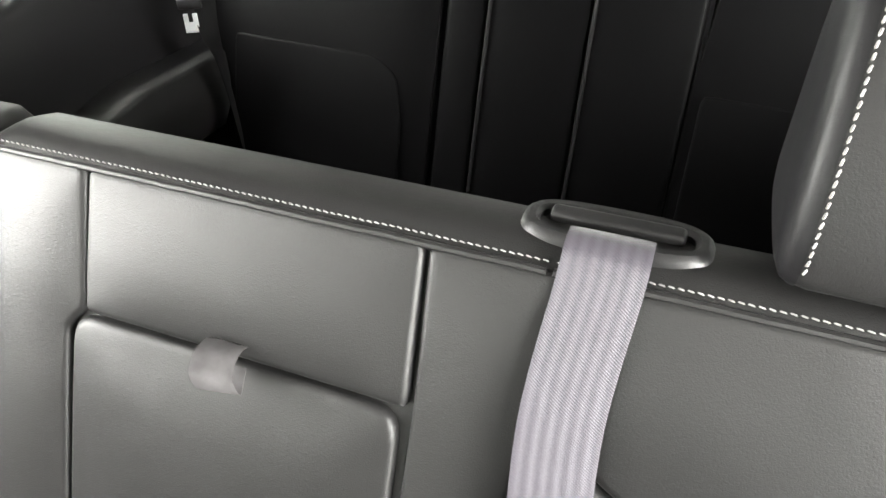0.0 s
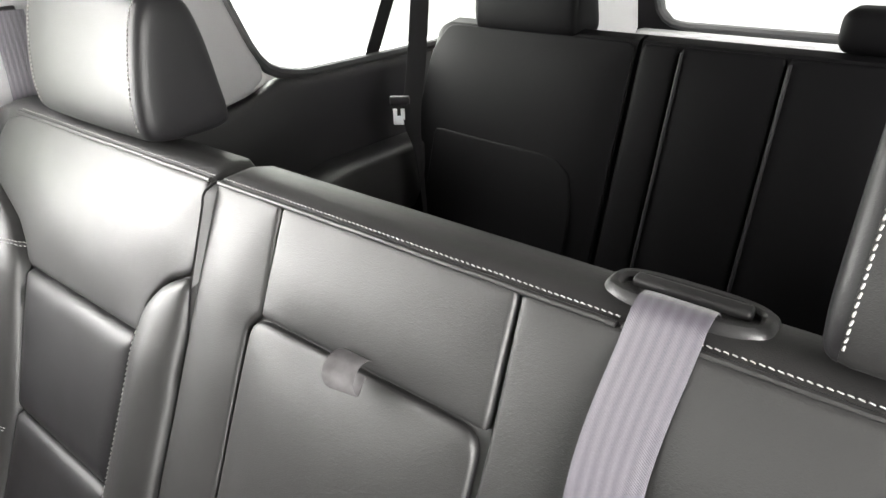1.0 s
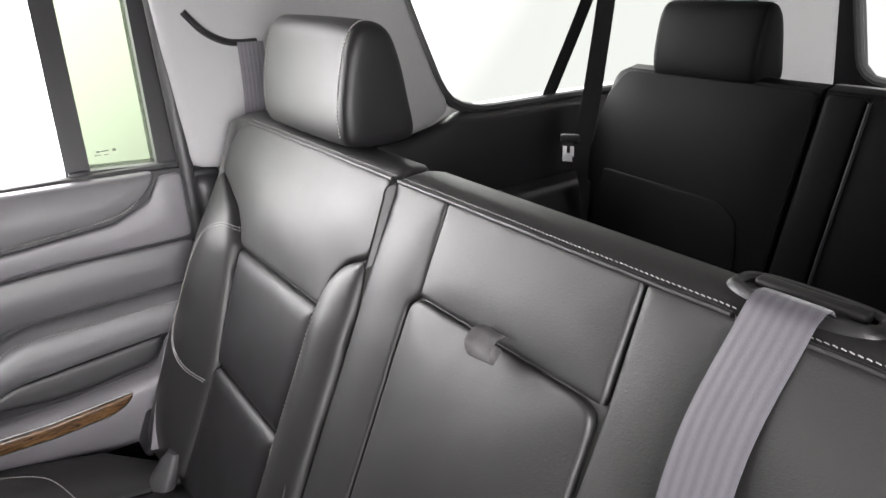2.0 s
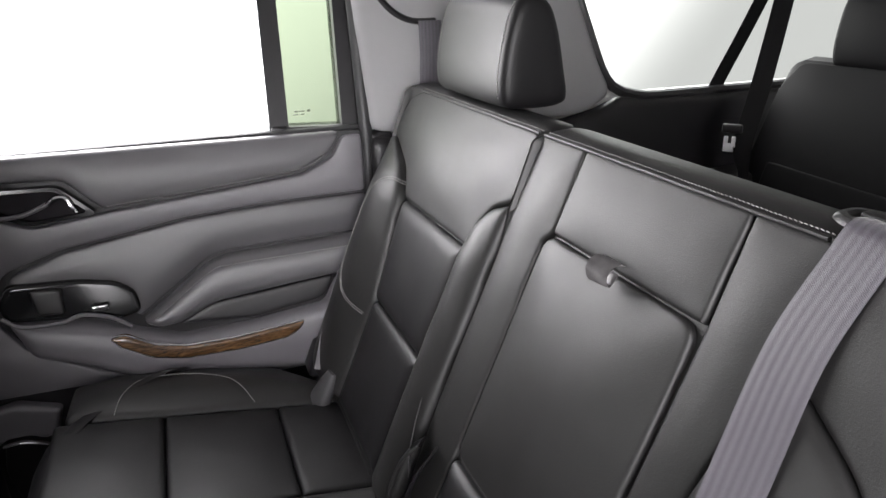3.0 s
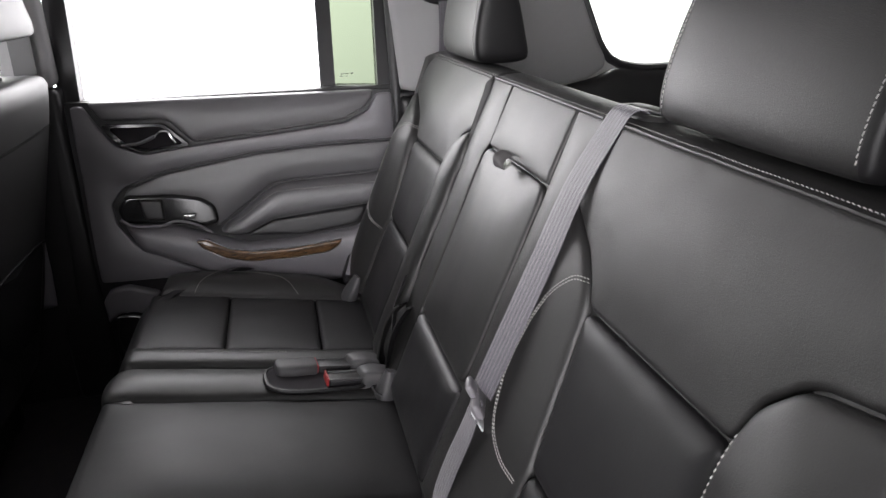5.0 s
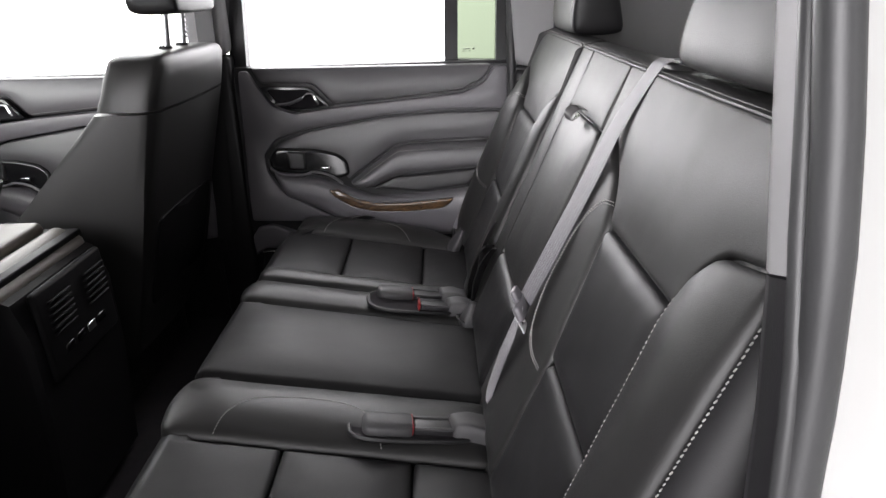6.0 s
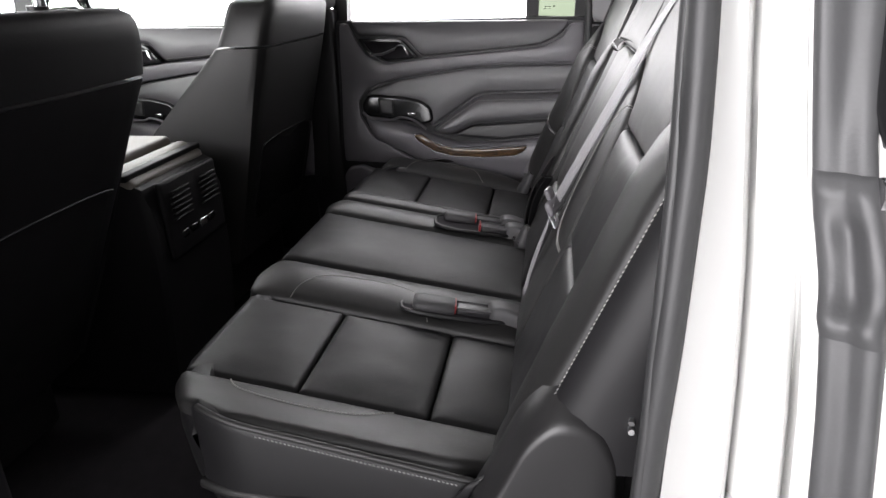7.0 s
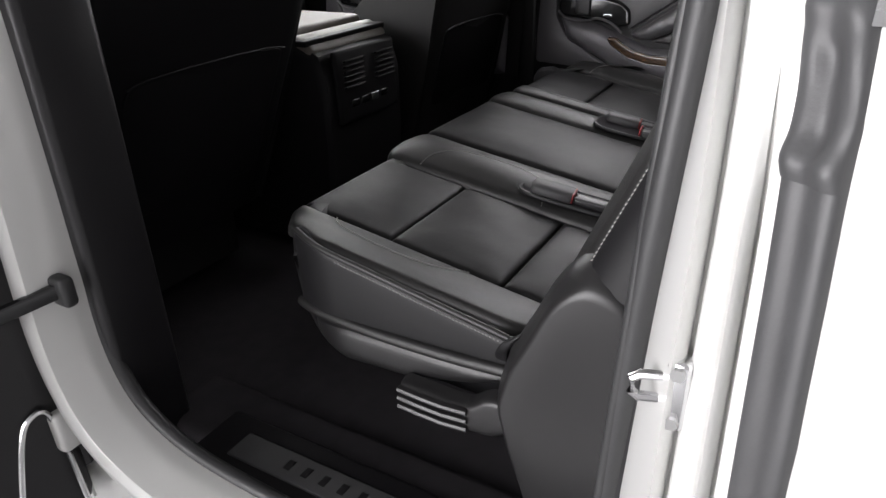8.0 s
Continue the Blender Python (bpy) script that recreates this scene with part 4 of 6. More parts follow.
def door_skin(name, y0, y1, label):
    """The whole inner panel of a right-hand door, its features set out from its rear edge."""
    d = thing(name, (-0.83, (y0 + y1) / 2, 0.62), label, "car door", "right-hand doors", "structure")
    o = y1 + 0.10
    P = lambda pts: [(a + o, b) for a, b in pts]
    part("carrier", slab([(y0, 0.54), (y1, 0.54), (y1, 1.378), (y0, 1.393)], [], lambda y, z, h: door_at(y, z, h - 0.004), 0.07), PLASTIC, d)
    up = P([(-0.825, 1.392), (-0.15, 1.381), (-0.152, 1.365), (-0.176, 1.338), (-0.232, 1.313), (-0.40, 1.298), (-0.598, 1.284), (-0.655, 1.343), (-0.80, 1.349)])
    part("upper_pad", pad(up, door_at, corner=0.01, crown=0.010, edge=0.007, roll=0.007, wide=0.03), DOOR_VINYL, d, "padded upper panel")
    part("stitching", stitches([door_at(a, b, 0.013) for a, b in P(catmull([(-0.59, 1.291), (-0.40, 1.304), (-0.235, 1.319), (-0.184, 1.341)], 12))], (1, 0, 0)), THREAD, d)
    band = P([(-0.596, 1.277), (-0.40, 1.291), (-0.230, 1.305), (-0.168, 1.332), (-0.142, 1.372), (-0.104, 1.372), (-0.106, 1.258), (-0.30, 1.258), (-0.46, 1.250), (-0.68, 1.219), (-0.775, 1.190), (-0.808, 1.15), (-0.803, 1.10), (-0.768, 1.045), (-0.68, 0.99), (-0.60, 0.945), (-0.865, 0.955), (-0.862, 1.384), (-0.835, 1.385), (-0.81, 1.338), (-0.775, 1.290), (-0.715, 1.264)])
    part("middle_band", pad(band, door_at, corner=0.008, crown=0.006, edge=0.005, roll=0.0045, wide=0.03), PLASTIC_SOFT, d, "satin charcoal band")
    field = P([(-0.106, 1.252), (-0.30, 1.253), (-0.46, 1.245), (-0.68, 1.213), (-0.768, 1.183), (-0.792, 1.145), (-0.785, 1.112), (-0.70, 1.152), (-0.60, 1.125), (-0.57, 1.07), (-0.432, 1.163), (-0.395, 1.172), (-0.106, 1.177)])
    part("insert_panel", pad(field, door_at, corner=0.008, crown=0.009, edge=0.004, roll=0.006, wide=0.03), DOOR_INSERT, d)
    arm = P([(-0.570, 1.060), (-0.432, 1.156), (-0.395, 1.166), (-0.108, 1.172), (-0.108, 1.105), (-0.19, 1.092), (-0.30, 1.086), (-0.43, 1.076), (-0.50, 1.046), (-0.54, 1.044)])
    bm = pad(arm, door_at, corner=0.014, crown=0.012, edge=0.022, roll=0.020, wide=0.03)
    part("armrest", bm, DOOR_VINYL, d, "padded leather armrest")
    part("stitching", stitches([door_at(a, b, 0.026) for a, b in P(catmull([(-0.545, 1.068), (-0.435, 1.143), (-0.39, 1.152), (-0.25, 1.153), (-0.12, 1.154)], 12))], (1, 0, 0.3)), THREAD, d)
    pocket = P([(-0.505, 1.041), (-0.437, 1.072), (-0.190, 1.088), (-0.200, 1.058), (-0.224, 1.040), (-0.36, 1.026)])
    part("pull_pocket", pad(pocket, lambda y, z, h: door_at(y, z, h - 0.004), corner=0.012, edge=0.004, crown=0.004), PLASTIC, d)
    low = P([(-0.79, 1.105), (-0.66, 1.082), (-0.585, 1.052), (-0.50, 1.020), (-0.36, 1.020), (-0.215, 1.034), (-0.185, 1.085), (-0.108, 1.098), (-0.108, 0.905), (-0.25, 0.886), (-0.42, 0.890), (-0.56, 0.925), (-0.66, 0.985), (-0.76, 1.03)])
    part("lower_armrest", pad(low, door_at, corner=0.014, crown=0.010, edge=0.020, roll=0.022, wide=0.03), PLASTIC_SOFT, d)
    wood = P([(-0.628, 1.050), (-0.60, 1.050), (-0.55, 1.020), (-0.495, 1.006), (-0.40, 1.004), (-0.264, 1.013), (-0.280, 0.994), (-0.305, 0.982), (-0.40, 0.976), (-0.498, 0.980), (-0.56, 0.995), (-0.612, 1.028)])
    part("wood_trim", pad(wood, lambda y, z, h: door_at(y, z, h + 0.026), corner=0.006, crown=0.003, edge=0.006, roll=0.006), WOOD, d, "polished dark wood strip")
    rim = [door_at(a, b, 0.027) for a, b in resample(rounded(wood, 0.006), 0.01, True)]
    part("wood_rim", tube(rim + [rim[0]], 0.0022, 6, up=(1, 0, 0)), CHROME, d)
    part("ashtray", pad(P([(-0.742, 1.162), (-0.690, 1.155), (-0.690, 1.108), (-0.735, 1.112)]), lambda y, z, h: door_at(y, z, h + 0.020), corner=0.004, crown=0.002, edge=0.006, roll=0.005), PLASTIC_DARK, d, "small hinged lid")
    part("switch_plate", pad(P([(-0.797, 1.138), (-0.776, 1.171), (-0.66, 1.163), (-0.600, 1.150), (-0.570, 1.128), (-0.564, 1.086), (-0.60, 1.078), (-0.66, 1.090), (-0.785, 1.105)]), lambda y, z, h: door_at(y, z, h + 0.012), corner=0.012, crown=0.003, edge=0.006, roll=0.008), GLOSS, d, "gloss black switch plate")
    part("window_switch", turned(box(-0.006, 0.008, -0.014, 0.014, -0.005, 0.005, 0.002), Matrix.Translation(door_at(-0.632 + o, 1.112, 0.026))), CHROME, d)
    part("grip_rim", tube([door_at(a + o, b, 0.026) for a, b in catmull([(-0.79, 1.118), (-0.76, 1.098), (-0.70, 1.094), (-0.665, 1.102), (-0.62, 1.090), (-0.585, 1.065)], 6)], 0.004, 6), PLASTIC_SOFT, d)
    arch = P([(-0.90, 0.84), (-0.885, 0.905), (-0.85, 0.936), (-0.805, 0.944), (-0.735, 0.915), (-0.752, 0.862), (-0.775, 0.850), (-0.80, 0.866), (-0.840, 0.866), (-0.868, 0.845)])
    if name == "rear_door":
        arch = [(max(a, y0 + 0.002), b) for a, b in arch]
        part("speaker_arch", pad(arch, lambda y, z, h: door_at(y, z, h + 0.012), corner=0.008, crown=0.006, edge=0.010, roll=0.010), PLASTIC_SOFT, d)
        part("speaker_grille", pad(P([(-0.845, 0.87), (-0.80, 0.878), (-0.75, 0.855), (-0.74, 0.76), (-0.77, 0.68), (-0.85, 0.68), (-0.865, 0.78)]), lambda y, z, h: door_at(y, z, h + 0.002), corner=0.02, crown=0.006, edge=0.006), PLASTIC, d)
        part("chrome_strip", tube([door_at(a + o, b, 0.030) for a, b in catmull([(-0.845, 0.860), (-0.81, 0.862), (-0.770, 0.845)], 6)], 0.0055, 8, 0.6), CHROME, d)
    handle_set(d, -0.704 + o, 1.304)
    return d


DOOR = door_skin("rear_door", -0.870, -0.096, "closed rear passenger door with leather panel, wood strip and window")


def door_window(door, y0, y1, top=1.80, quarter=True):
    """Frame, panes and divider over a door's belt line."""
    X = lambda y, z, h: Vector((-0.845 - (z - 1.38) * 0.18 + h, y, z))
    outer = [(y0, 1.375), (y1, 1.370), (y1 - 0.01, top), (y0, top)]
    hole = [(y0 + 0.045, 1.392), (-0.275, 1.386), (-0.262, top - 0.05), (y0 + 0.05, top - 0.05)] if quarter else [(y0 + 0.05, 1.392), (y1 - 0.05, 1.386), (y1 - 0.05, top - 0.05), (y0 + 0.25, top - 0.05)]
    holes = [hole]
    small = [(-0.237, 1.392), (-0.128, 1.386), (-0.116, top - 0.05), (-0.226, top - 0.05)]
    if quarter:
        holes.append(small)
    fr = part("window_frame", slab(outer, holes, X, 0.05), PLASTIC, door)
    if not quarter:
        part("pane", slab(hole, [], lambda y, z, h: X(y, z, h - 0.02), 0.004), GLASS, fr, "clear side glass", smooth=0).visible_shadow = False
    part("belt_seal", tube([X(y0, 1.386, 0.006), X(y1 - 0.02, 1.381, 0.006)], 0.008, 8), RUBBER, fr)
    if quarter:
        part("pane", slab(small, [], lambda y, z, h: X(y, z, h - 0.02), 0.004), GLASS_GREEN, fr, "green tinted fixed quarter glass", smooth=0).visible_shadow = False
        part("divider", box(-0.868, -0.838, -0.272, -0.241, 1.38, 1.395, 0.003), PLASTIC, fr)
        for yy, zz, w, hh in ((-0.216, 1.418, 0.006, 0.003), (-0.205, 1.418, 0.012, 0.002), (-0.218, 1.412, 0.010, 0.0016), (-0.203, 1.412, 0.008, 0.0016), (-0.190, 1.418, 0.006, 0.004)):
            c = X(yy, zz, -0.017)
            part("glass_mark", box(c.x - 0.0006, c.x + 0.0006, yy - w / 2, yy + w / 2, zz - hh / 2, zz + hh / 2, 0), GLASS_PRINT, fr)


door_window(DOOR, -0.885, -0.075)

FRONT_DOOR = door_skin("front_door", -1.95, -0.96, "closed front passenger door with leather panel and wood strip")
door_window(FRONT_DOOR, -2.02, -0.94, quarter=False)

# ==== body: floor, roof, walls ====
piece("floor", box(-0.86, 0.80, -2.35, 2.0, 0.52, 0.62, 0.01), CARPET, "black carpeted cabin floor", "floor", "structure")
piece("ceiling", box(-0.86, 0.86, -1.75, 2.0, 1.86, 1.90, 0.01), HEADLINER, "pale cloth headliner", "ceiling", "structure")
piece("roof", box(-0.90, 0.90, -1.75, 2.05, 1.905, 1.93, 0.012), PAINT, "white painted car roof", "car roof", "structure")
# unseen; its height is set to block low light from the windscreen
piece("dashboard", box(-0.80, 0.80, -2.35, -1.80, 0.62, 1.42, 0.08, 5), PLASTIC, "black dashboard below the windscreen", "dashboard", "structure")
piece("windscreen", slab([(-0.78, 0.0), (0.78, 0.0), (0.68, 0.75), (-0.68, 0.75)], [], lambda x, s, h: Vector((x, -2.40 + s * 0.80, 1.35 + s * 0.68 + h)), 0.005), GLASS_FRONT, "clear windscreen glass", "windscreen", "structure", smooth=0).visible_shadow = False
piece("firewall", box(-0.86, 0.86, -2.46, -2.36, 0.5, 1.36, 0.02), PLASTIC, "dark bulkhead behind the dashboard", "bulkhead", "structure")

CP = lambda y, z, h: Vector((-0.822 - (z - 1.38) * 0.10 + h, y, z))
QUARTER = [(0.385, 1.74), (0.43, 1.605), (0.487, 1.455), (0.520, 1.412), (0.60, 1.391), (1.05, 1.388), (1.50, 1.385), (1.56, 1.42), (1.55, 1.70), (1.50, 1.75), (0.42, 1.76)]


def right_quarter():
    w = piece("wall_right", slab([(-0.09, 0.50), (1.98, 0.50), (1.98, 1.90), (-0.09, 1.90)], [QUARTER], lambda y, z, h: CP(y, z, h - 0.03), 0.06, 0.0), PAINT, "white body side behind the rear door", "car body", "structure")
    p = thing("window_1", (-0.85, 1.0, 1.38), "large tinted rear quarter window with black surround", "window", kind="structure")
    part("pane", slab(QUARTER, [], lambda y, z, h: CP(y, z, h - 0.05), 0.004), GLASS_REAR, p, smooth=0).visible_shadow = False
    loop = [CP(a, b, -0.004) for a, b in resample(rounded(QUARTER, 0.03), 0.03, True)]
    part("window_seal", tube(loop + [loop[0]], 0.012, 8, up=(1, 0, 0)), RUBBER, p)
    return w


right_quarter()


def trims(side):
    """Pillar and side trims; side -1 the passenger side, 1 the driver side."""
    base = 0.822 if side < 0 else 0.755
    at = lambda y, z, h: Vector((side * (base + (z - 1.38) * 0.10) - side * h, max(y, -0.03) if side > 0 else y, z))
    pale = [(-0.082, 1.378), (-0.03, 1.366), (0.10, 1.362), (0.375, 1.362), (0.45, 1.372), (0.497, 1.40), (0.500, 1.425), (0.475, 1.47), (0.42, 1.615), (0.375, 1.75), (0.40, 1.86), (-0.10, 1.86)]
    if side > 0:
        pale = [(-0.055, 1.40)] + pale[1:-1] + [(-0.06, 1.86)]
    t = thing("pillar_trim", at(0.2, 1.36, 0), "pale grey moulded pillar trim above a black lower panel", "pillar trim", "pillar trims", "structure")
    part("upper_trim", pad(pale, at, corner=0.03, crown=0.016, edge=0.012, roll=0.02, wide=0.06), PALE, t, "pale grey upper trim")
    dark = [(-0.082, 1.366), (-0.03, 1.358), (0.375, 1.355), (0.47, 1.372), (0.53, 1.395), (0.60, 1.387), (1.05, 1.382), (1.95, 1.38), (1.95, 0.64), (-0.02, 0.64), (-0.07, 0.9)]
    part("lower_trim", pad(dark, at, corner=0.02, crown=0.01, edge=0.016, roll=0.02, grid=0.03, step=0.02), PLASTIC, t, "black lower side trim")
    ledge = [(0.40, 1.165), (0.60, 1.205), (1.55, 1.205), (1.60, 1.16), (1.60, 1.05), (0.38, 1.02)]
    part("side_armrest", pad(ledge, lambda y, z, h: Vector((side * base - side * h, y, z)), corner=0.03, crown=0.03, edge=0.115, roll=0.014, wide=0.06, grid=0.025, step=0.012), PLASTIC_DARK, t, "moulded side armrest ledge")
    if side < 0:
        part("belt_slot", tube([at(a, b, 0.030) for a, b in catmull([(-0.05, 1.64), (-0.02, 1.606), (0.02, 1.586), (0.070, 1.584)], 6)], 0.006, 8), PLASTIC, t)
    return t


trims(-1)
trims(1)


def pillar_belts():
    b = thing("pillar_belt", (-0.76, 0.05, 0.9), "lilac-grey seat belt running down the pale pillar", "seat belt")
    part("webbing", strap([(-0.795, 0.052, 1.586), (-0.788, 0.050, 1.50), (-0.775, 0.035, 1.38), (-0.765, 0.0, 1.22), (-0.765, -0.05, 1.05), (-0.76, -0.10, 0.92)], [(0.1, 1, 0)] * 6, 0.047), WEBBING, b)
    c = thing("third_row_belt", (-0.66, 0.75, 0.95), "black seat belt with steel tongue in front of the quarter window", "seat belt")
    part("webbing", strap([(-0.80, 1.00, 1.76), (-0.755, 0.925, 1.57), (-0.69, 0.825, 1.40), (-0.657, 0.765, 1.29), (-0.650, 0.775, 1.20), (-0.645, 0.79, 1.0)], [(0.5, 1, 0), (0.5, 1, 0), (0.5, 1, 0), (0.3, 1, 0), (-0.4, 1, 0), (-0.6, 1, 0)], 0.047), BELT_BLACK, c)
    part("tongue", turned(box(-0.022, 0.022, -0.006, 0.006, -0.008, 0.012, 0.004), Matrix.Translation((-0.672, 0.742, 1.325)) @ Euler((0, 0, 0.6)).to_matrix().to_4x4()), PLASTIC, c)
    part("tongue_blade", turned(joined(box(-0.013, 0.013, -0.002, 0.002, -0.042, -0.022, 0.001), box(-0.013, -0.004, -0.002, 0.002, -0.024, -0.006, 0.001), box(0.004, 0.013, -0.002, 0.002, -0.024, -0.006, 0.001)), Matrix.Translation((-0.672, 0.738, 1.315)) @ Euler((0, 0, 0.6)).to_matrix().to_4x4()), BLADE, c, "bright steel latch blade")
    part("webbing", strap([(-0.82, 1.01, 1.76), (-0.835, 0.915, 1.55), (-0.825, 0.81, 1.38), (-0.815, 0.77, 1.30)], [(0, 1, 0)] * 4, 0.047), BELT_BLACK, c)


pillar_belts()
piece("door_seal", tube([(-0.822 - max(0, z - 1.38) * 0.16, -0.086, z) for z in np.linspace(0.60, 1.87, 24)], 0.013, 10, up=(0, 1, 0)), RUBBER, "black rubber door seal along the rear pillar", "door seal", "structure")
piece("pillar_lower", box(-0.86, -0.815, -0.095, -0.03, 0.60, 1.37, 0.006), PLASTIC, "black lower pillar trim behind the door", "pillar trim", "structure")

# rear end
RW = [(-0.60, 1.60), (-0.575, 1.39), (-0.545, 1.355), (-0.50, 1.345), (0.50, 1.345), (0.545, 1.355), (0.575, 1.39), (0.60, 1.60), (0.58, 1.76), (-0.58, 1.76)]


def tailgate():
    put = lambda x, z, h: Vector((x, 1.93 - (z - 1.35) * 0.25 - h, z))
    t = thing("tailgate", (0, 1.95, 0.6), "closed tailgate with large tinted rear window", "tailgate", kind="structure")
    part("trim", slab([(-0.88, 0.6), (0.88, 0.6), (0.88, 1.90), (-0.88, 1.90)], [RW], put, 0.05), PLASTIC, t)
    part("pane", slab(RW, [], lambda x, z, h: put(x, z, h - 0.03), 0.004), GLASS_TAIL, t, smooth=0).visible_shadow = False
    loop = [put(a, b, 0.004) for a, b in resample(rounded(RW, 0.03), 0.03, True)]
    part("window_seal", tube(loop + [loop[0]], 0.014, 8, up=(0, 1, 0)), RUBBER, t)
    part("sill_trim", box(-0.62, 0.62, 1.84, 1.90, 1.315, 1.335, 0.008), PALE, t)
    for s in (-1, 1):
        piece("corner_pillar", turned(box(-0.07, 0.07, -0.10, 0.10, -0.30, 0.28, 0.03), Matrix.Translation((s * 0.735, 1.78, 1.60)) @ Euler((0.12, 0, s * 0.6)).to_matrix().to_4x4()), PALE, "pale grey rear corner pillar trim", "pillar trim", "structure", "rear corner pillars")


tailgate()


# ==== third row ====
def third_at(x, z, h):
    return Vector((x, 0.95 - 0.30 * (1.47 - z), z)) + Vector((0, -1, 0.30)).normalized() * h


def third_seat(xa, xd, label, rest, lines=(), roll=0.062):
    cx = (xa + xd) / 2
    s = thing("car_seat", (cx, 0.9, 0.62), label, "car seat", "third row seats")
    prof = [(0.95 - 0.30 * (1.47 - z) + 0.003, z) for z in (0.80, 1.0, 1.2, 1.40, 1.452)] + [(0.955, 1.466), (0.985, 1.472), (1.02, 1.466), (1.035, 1.44)] + [(1.035 - 0.25 * d, 1.44 - d) for d in (0.2, 0.4, 0.64)]
    ends = [(xa, 0.045), (xa + 0.008, 0.024), (xa + 0.022, 0.010), (xa + 0.045, 0.0), (xd, 0.0)] if rest else [(xa, 0.0), (xd, 0.0)]
    part("backrest_shell", loft([[(x, y, z - drop if z > 1.38 else z) for y, z in prof] for x, drop in ends]), LEATHER_SHADED, s)
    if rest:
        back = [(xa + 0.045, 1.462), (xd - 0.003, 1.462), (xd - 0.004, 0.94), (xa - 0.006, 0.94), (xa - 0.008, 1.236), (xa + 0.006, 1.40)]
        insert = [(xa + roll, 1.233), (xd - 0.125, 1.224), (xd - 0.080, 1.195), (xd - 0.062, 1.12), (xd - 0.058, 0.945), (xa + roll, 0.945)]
        part("back_panel", pad(back, third_at, corner=0.02, crown=0.012, edge=0.0025, roll=0.004, grid=0.02, step=0.012), LEATHER_SHADED, s)
        part("back_insert", pad(insert, lambda x, z, h: third_at(x, z, h + 0.0140), corner=0.012, crown=0.002, edge=0.003, roll=0.005, grid=0.02, step=0.012), LEATHER_SHADED, s)
        headrest(s, cx - 0.01, (0.955, 1.455), half=0.108, mat=LEATHER_SHADED, side=LEATHER_SHADED, thread=False, size=1.05)
    else:
        xs = [xa + 0.003, *lines, xd - 0.003]
        for a, c in zip(xs, xs[1:]):
            part("back_panel", pad([(a + 0.001, 1.462), (c - 0.001, 1.462), (c - 0.001, 0.94), (a + 0.001, 0.94)], third_at, crown=0.008, edge=0.005, roll=0.008, grid=0.02, step=0.012), LEATHER_SHADED, s)
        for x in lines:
            part("piping", tube([tuple(third_at(x + 0.006, z, 0.007)) for z in np.linspace(1.0, 1.45, 16)], 0.0035, 8), SHADED_BLACK, s)
    part("cushion", pad([(xa, 0.38), (xd, 0.38), (xd, 0.86), (xa, 0.86)], lambda x, y, h: Vector((x, y, 0.93 - 0.12 * (y - 0.4) + h)), corner=0.03, crown=0.02, edge=0.03, roll=0.03, skirt=0.18, grid=0.03, step=0.02), LEATHER_SHADED, s)
    return s


third_seat(-0.735, -0.222, "black leather third row seat with headrest", True)
third_seat(-0.214, 0.245, "black leather third row centre section with vertical seams", False, (-0.135, 0.055))
third_seat(0.252, 0.765, "black leather third row seat beside the driver side trim", True, (), 0.012)
piece("folded_headrest", turned(box(-0.12, 0.12, -0.045, 0.045, 0, 0.075, 0.024, 4), Matrix.Translation((0.235, 1.01, 1.470))), LEATHER_SHADED, "low folded black headrest on the third row", "headrest")


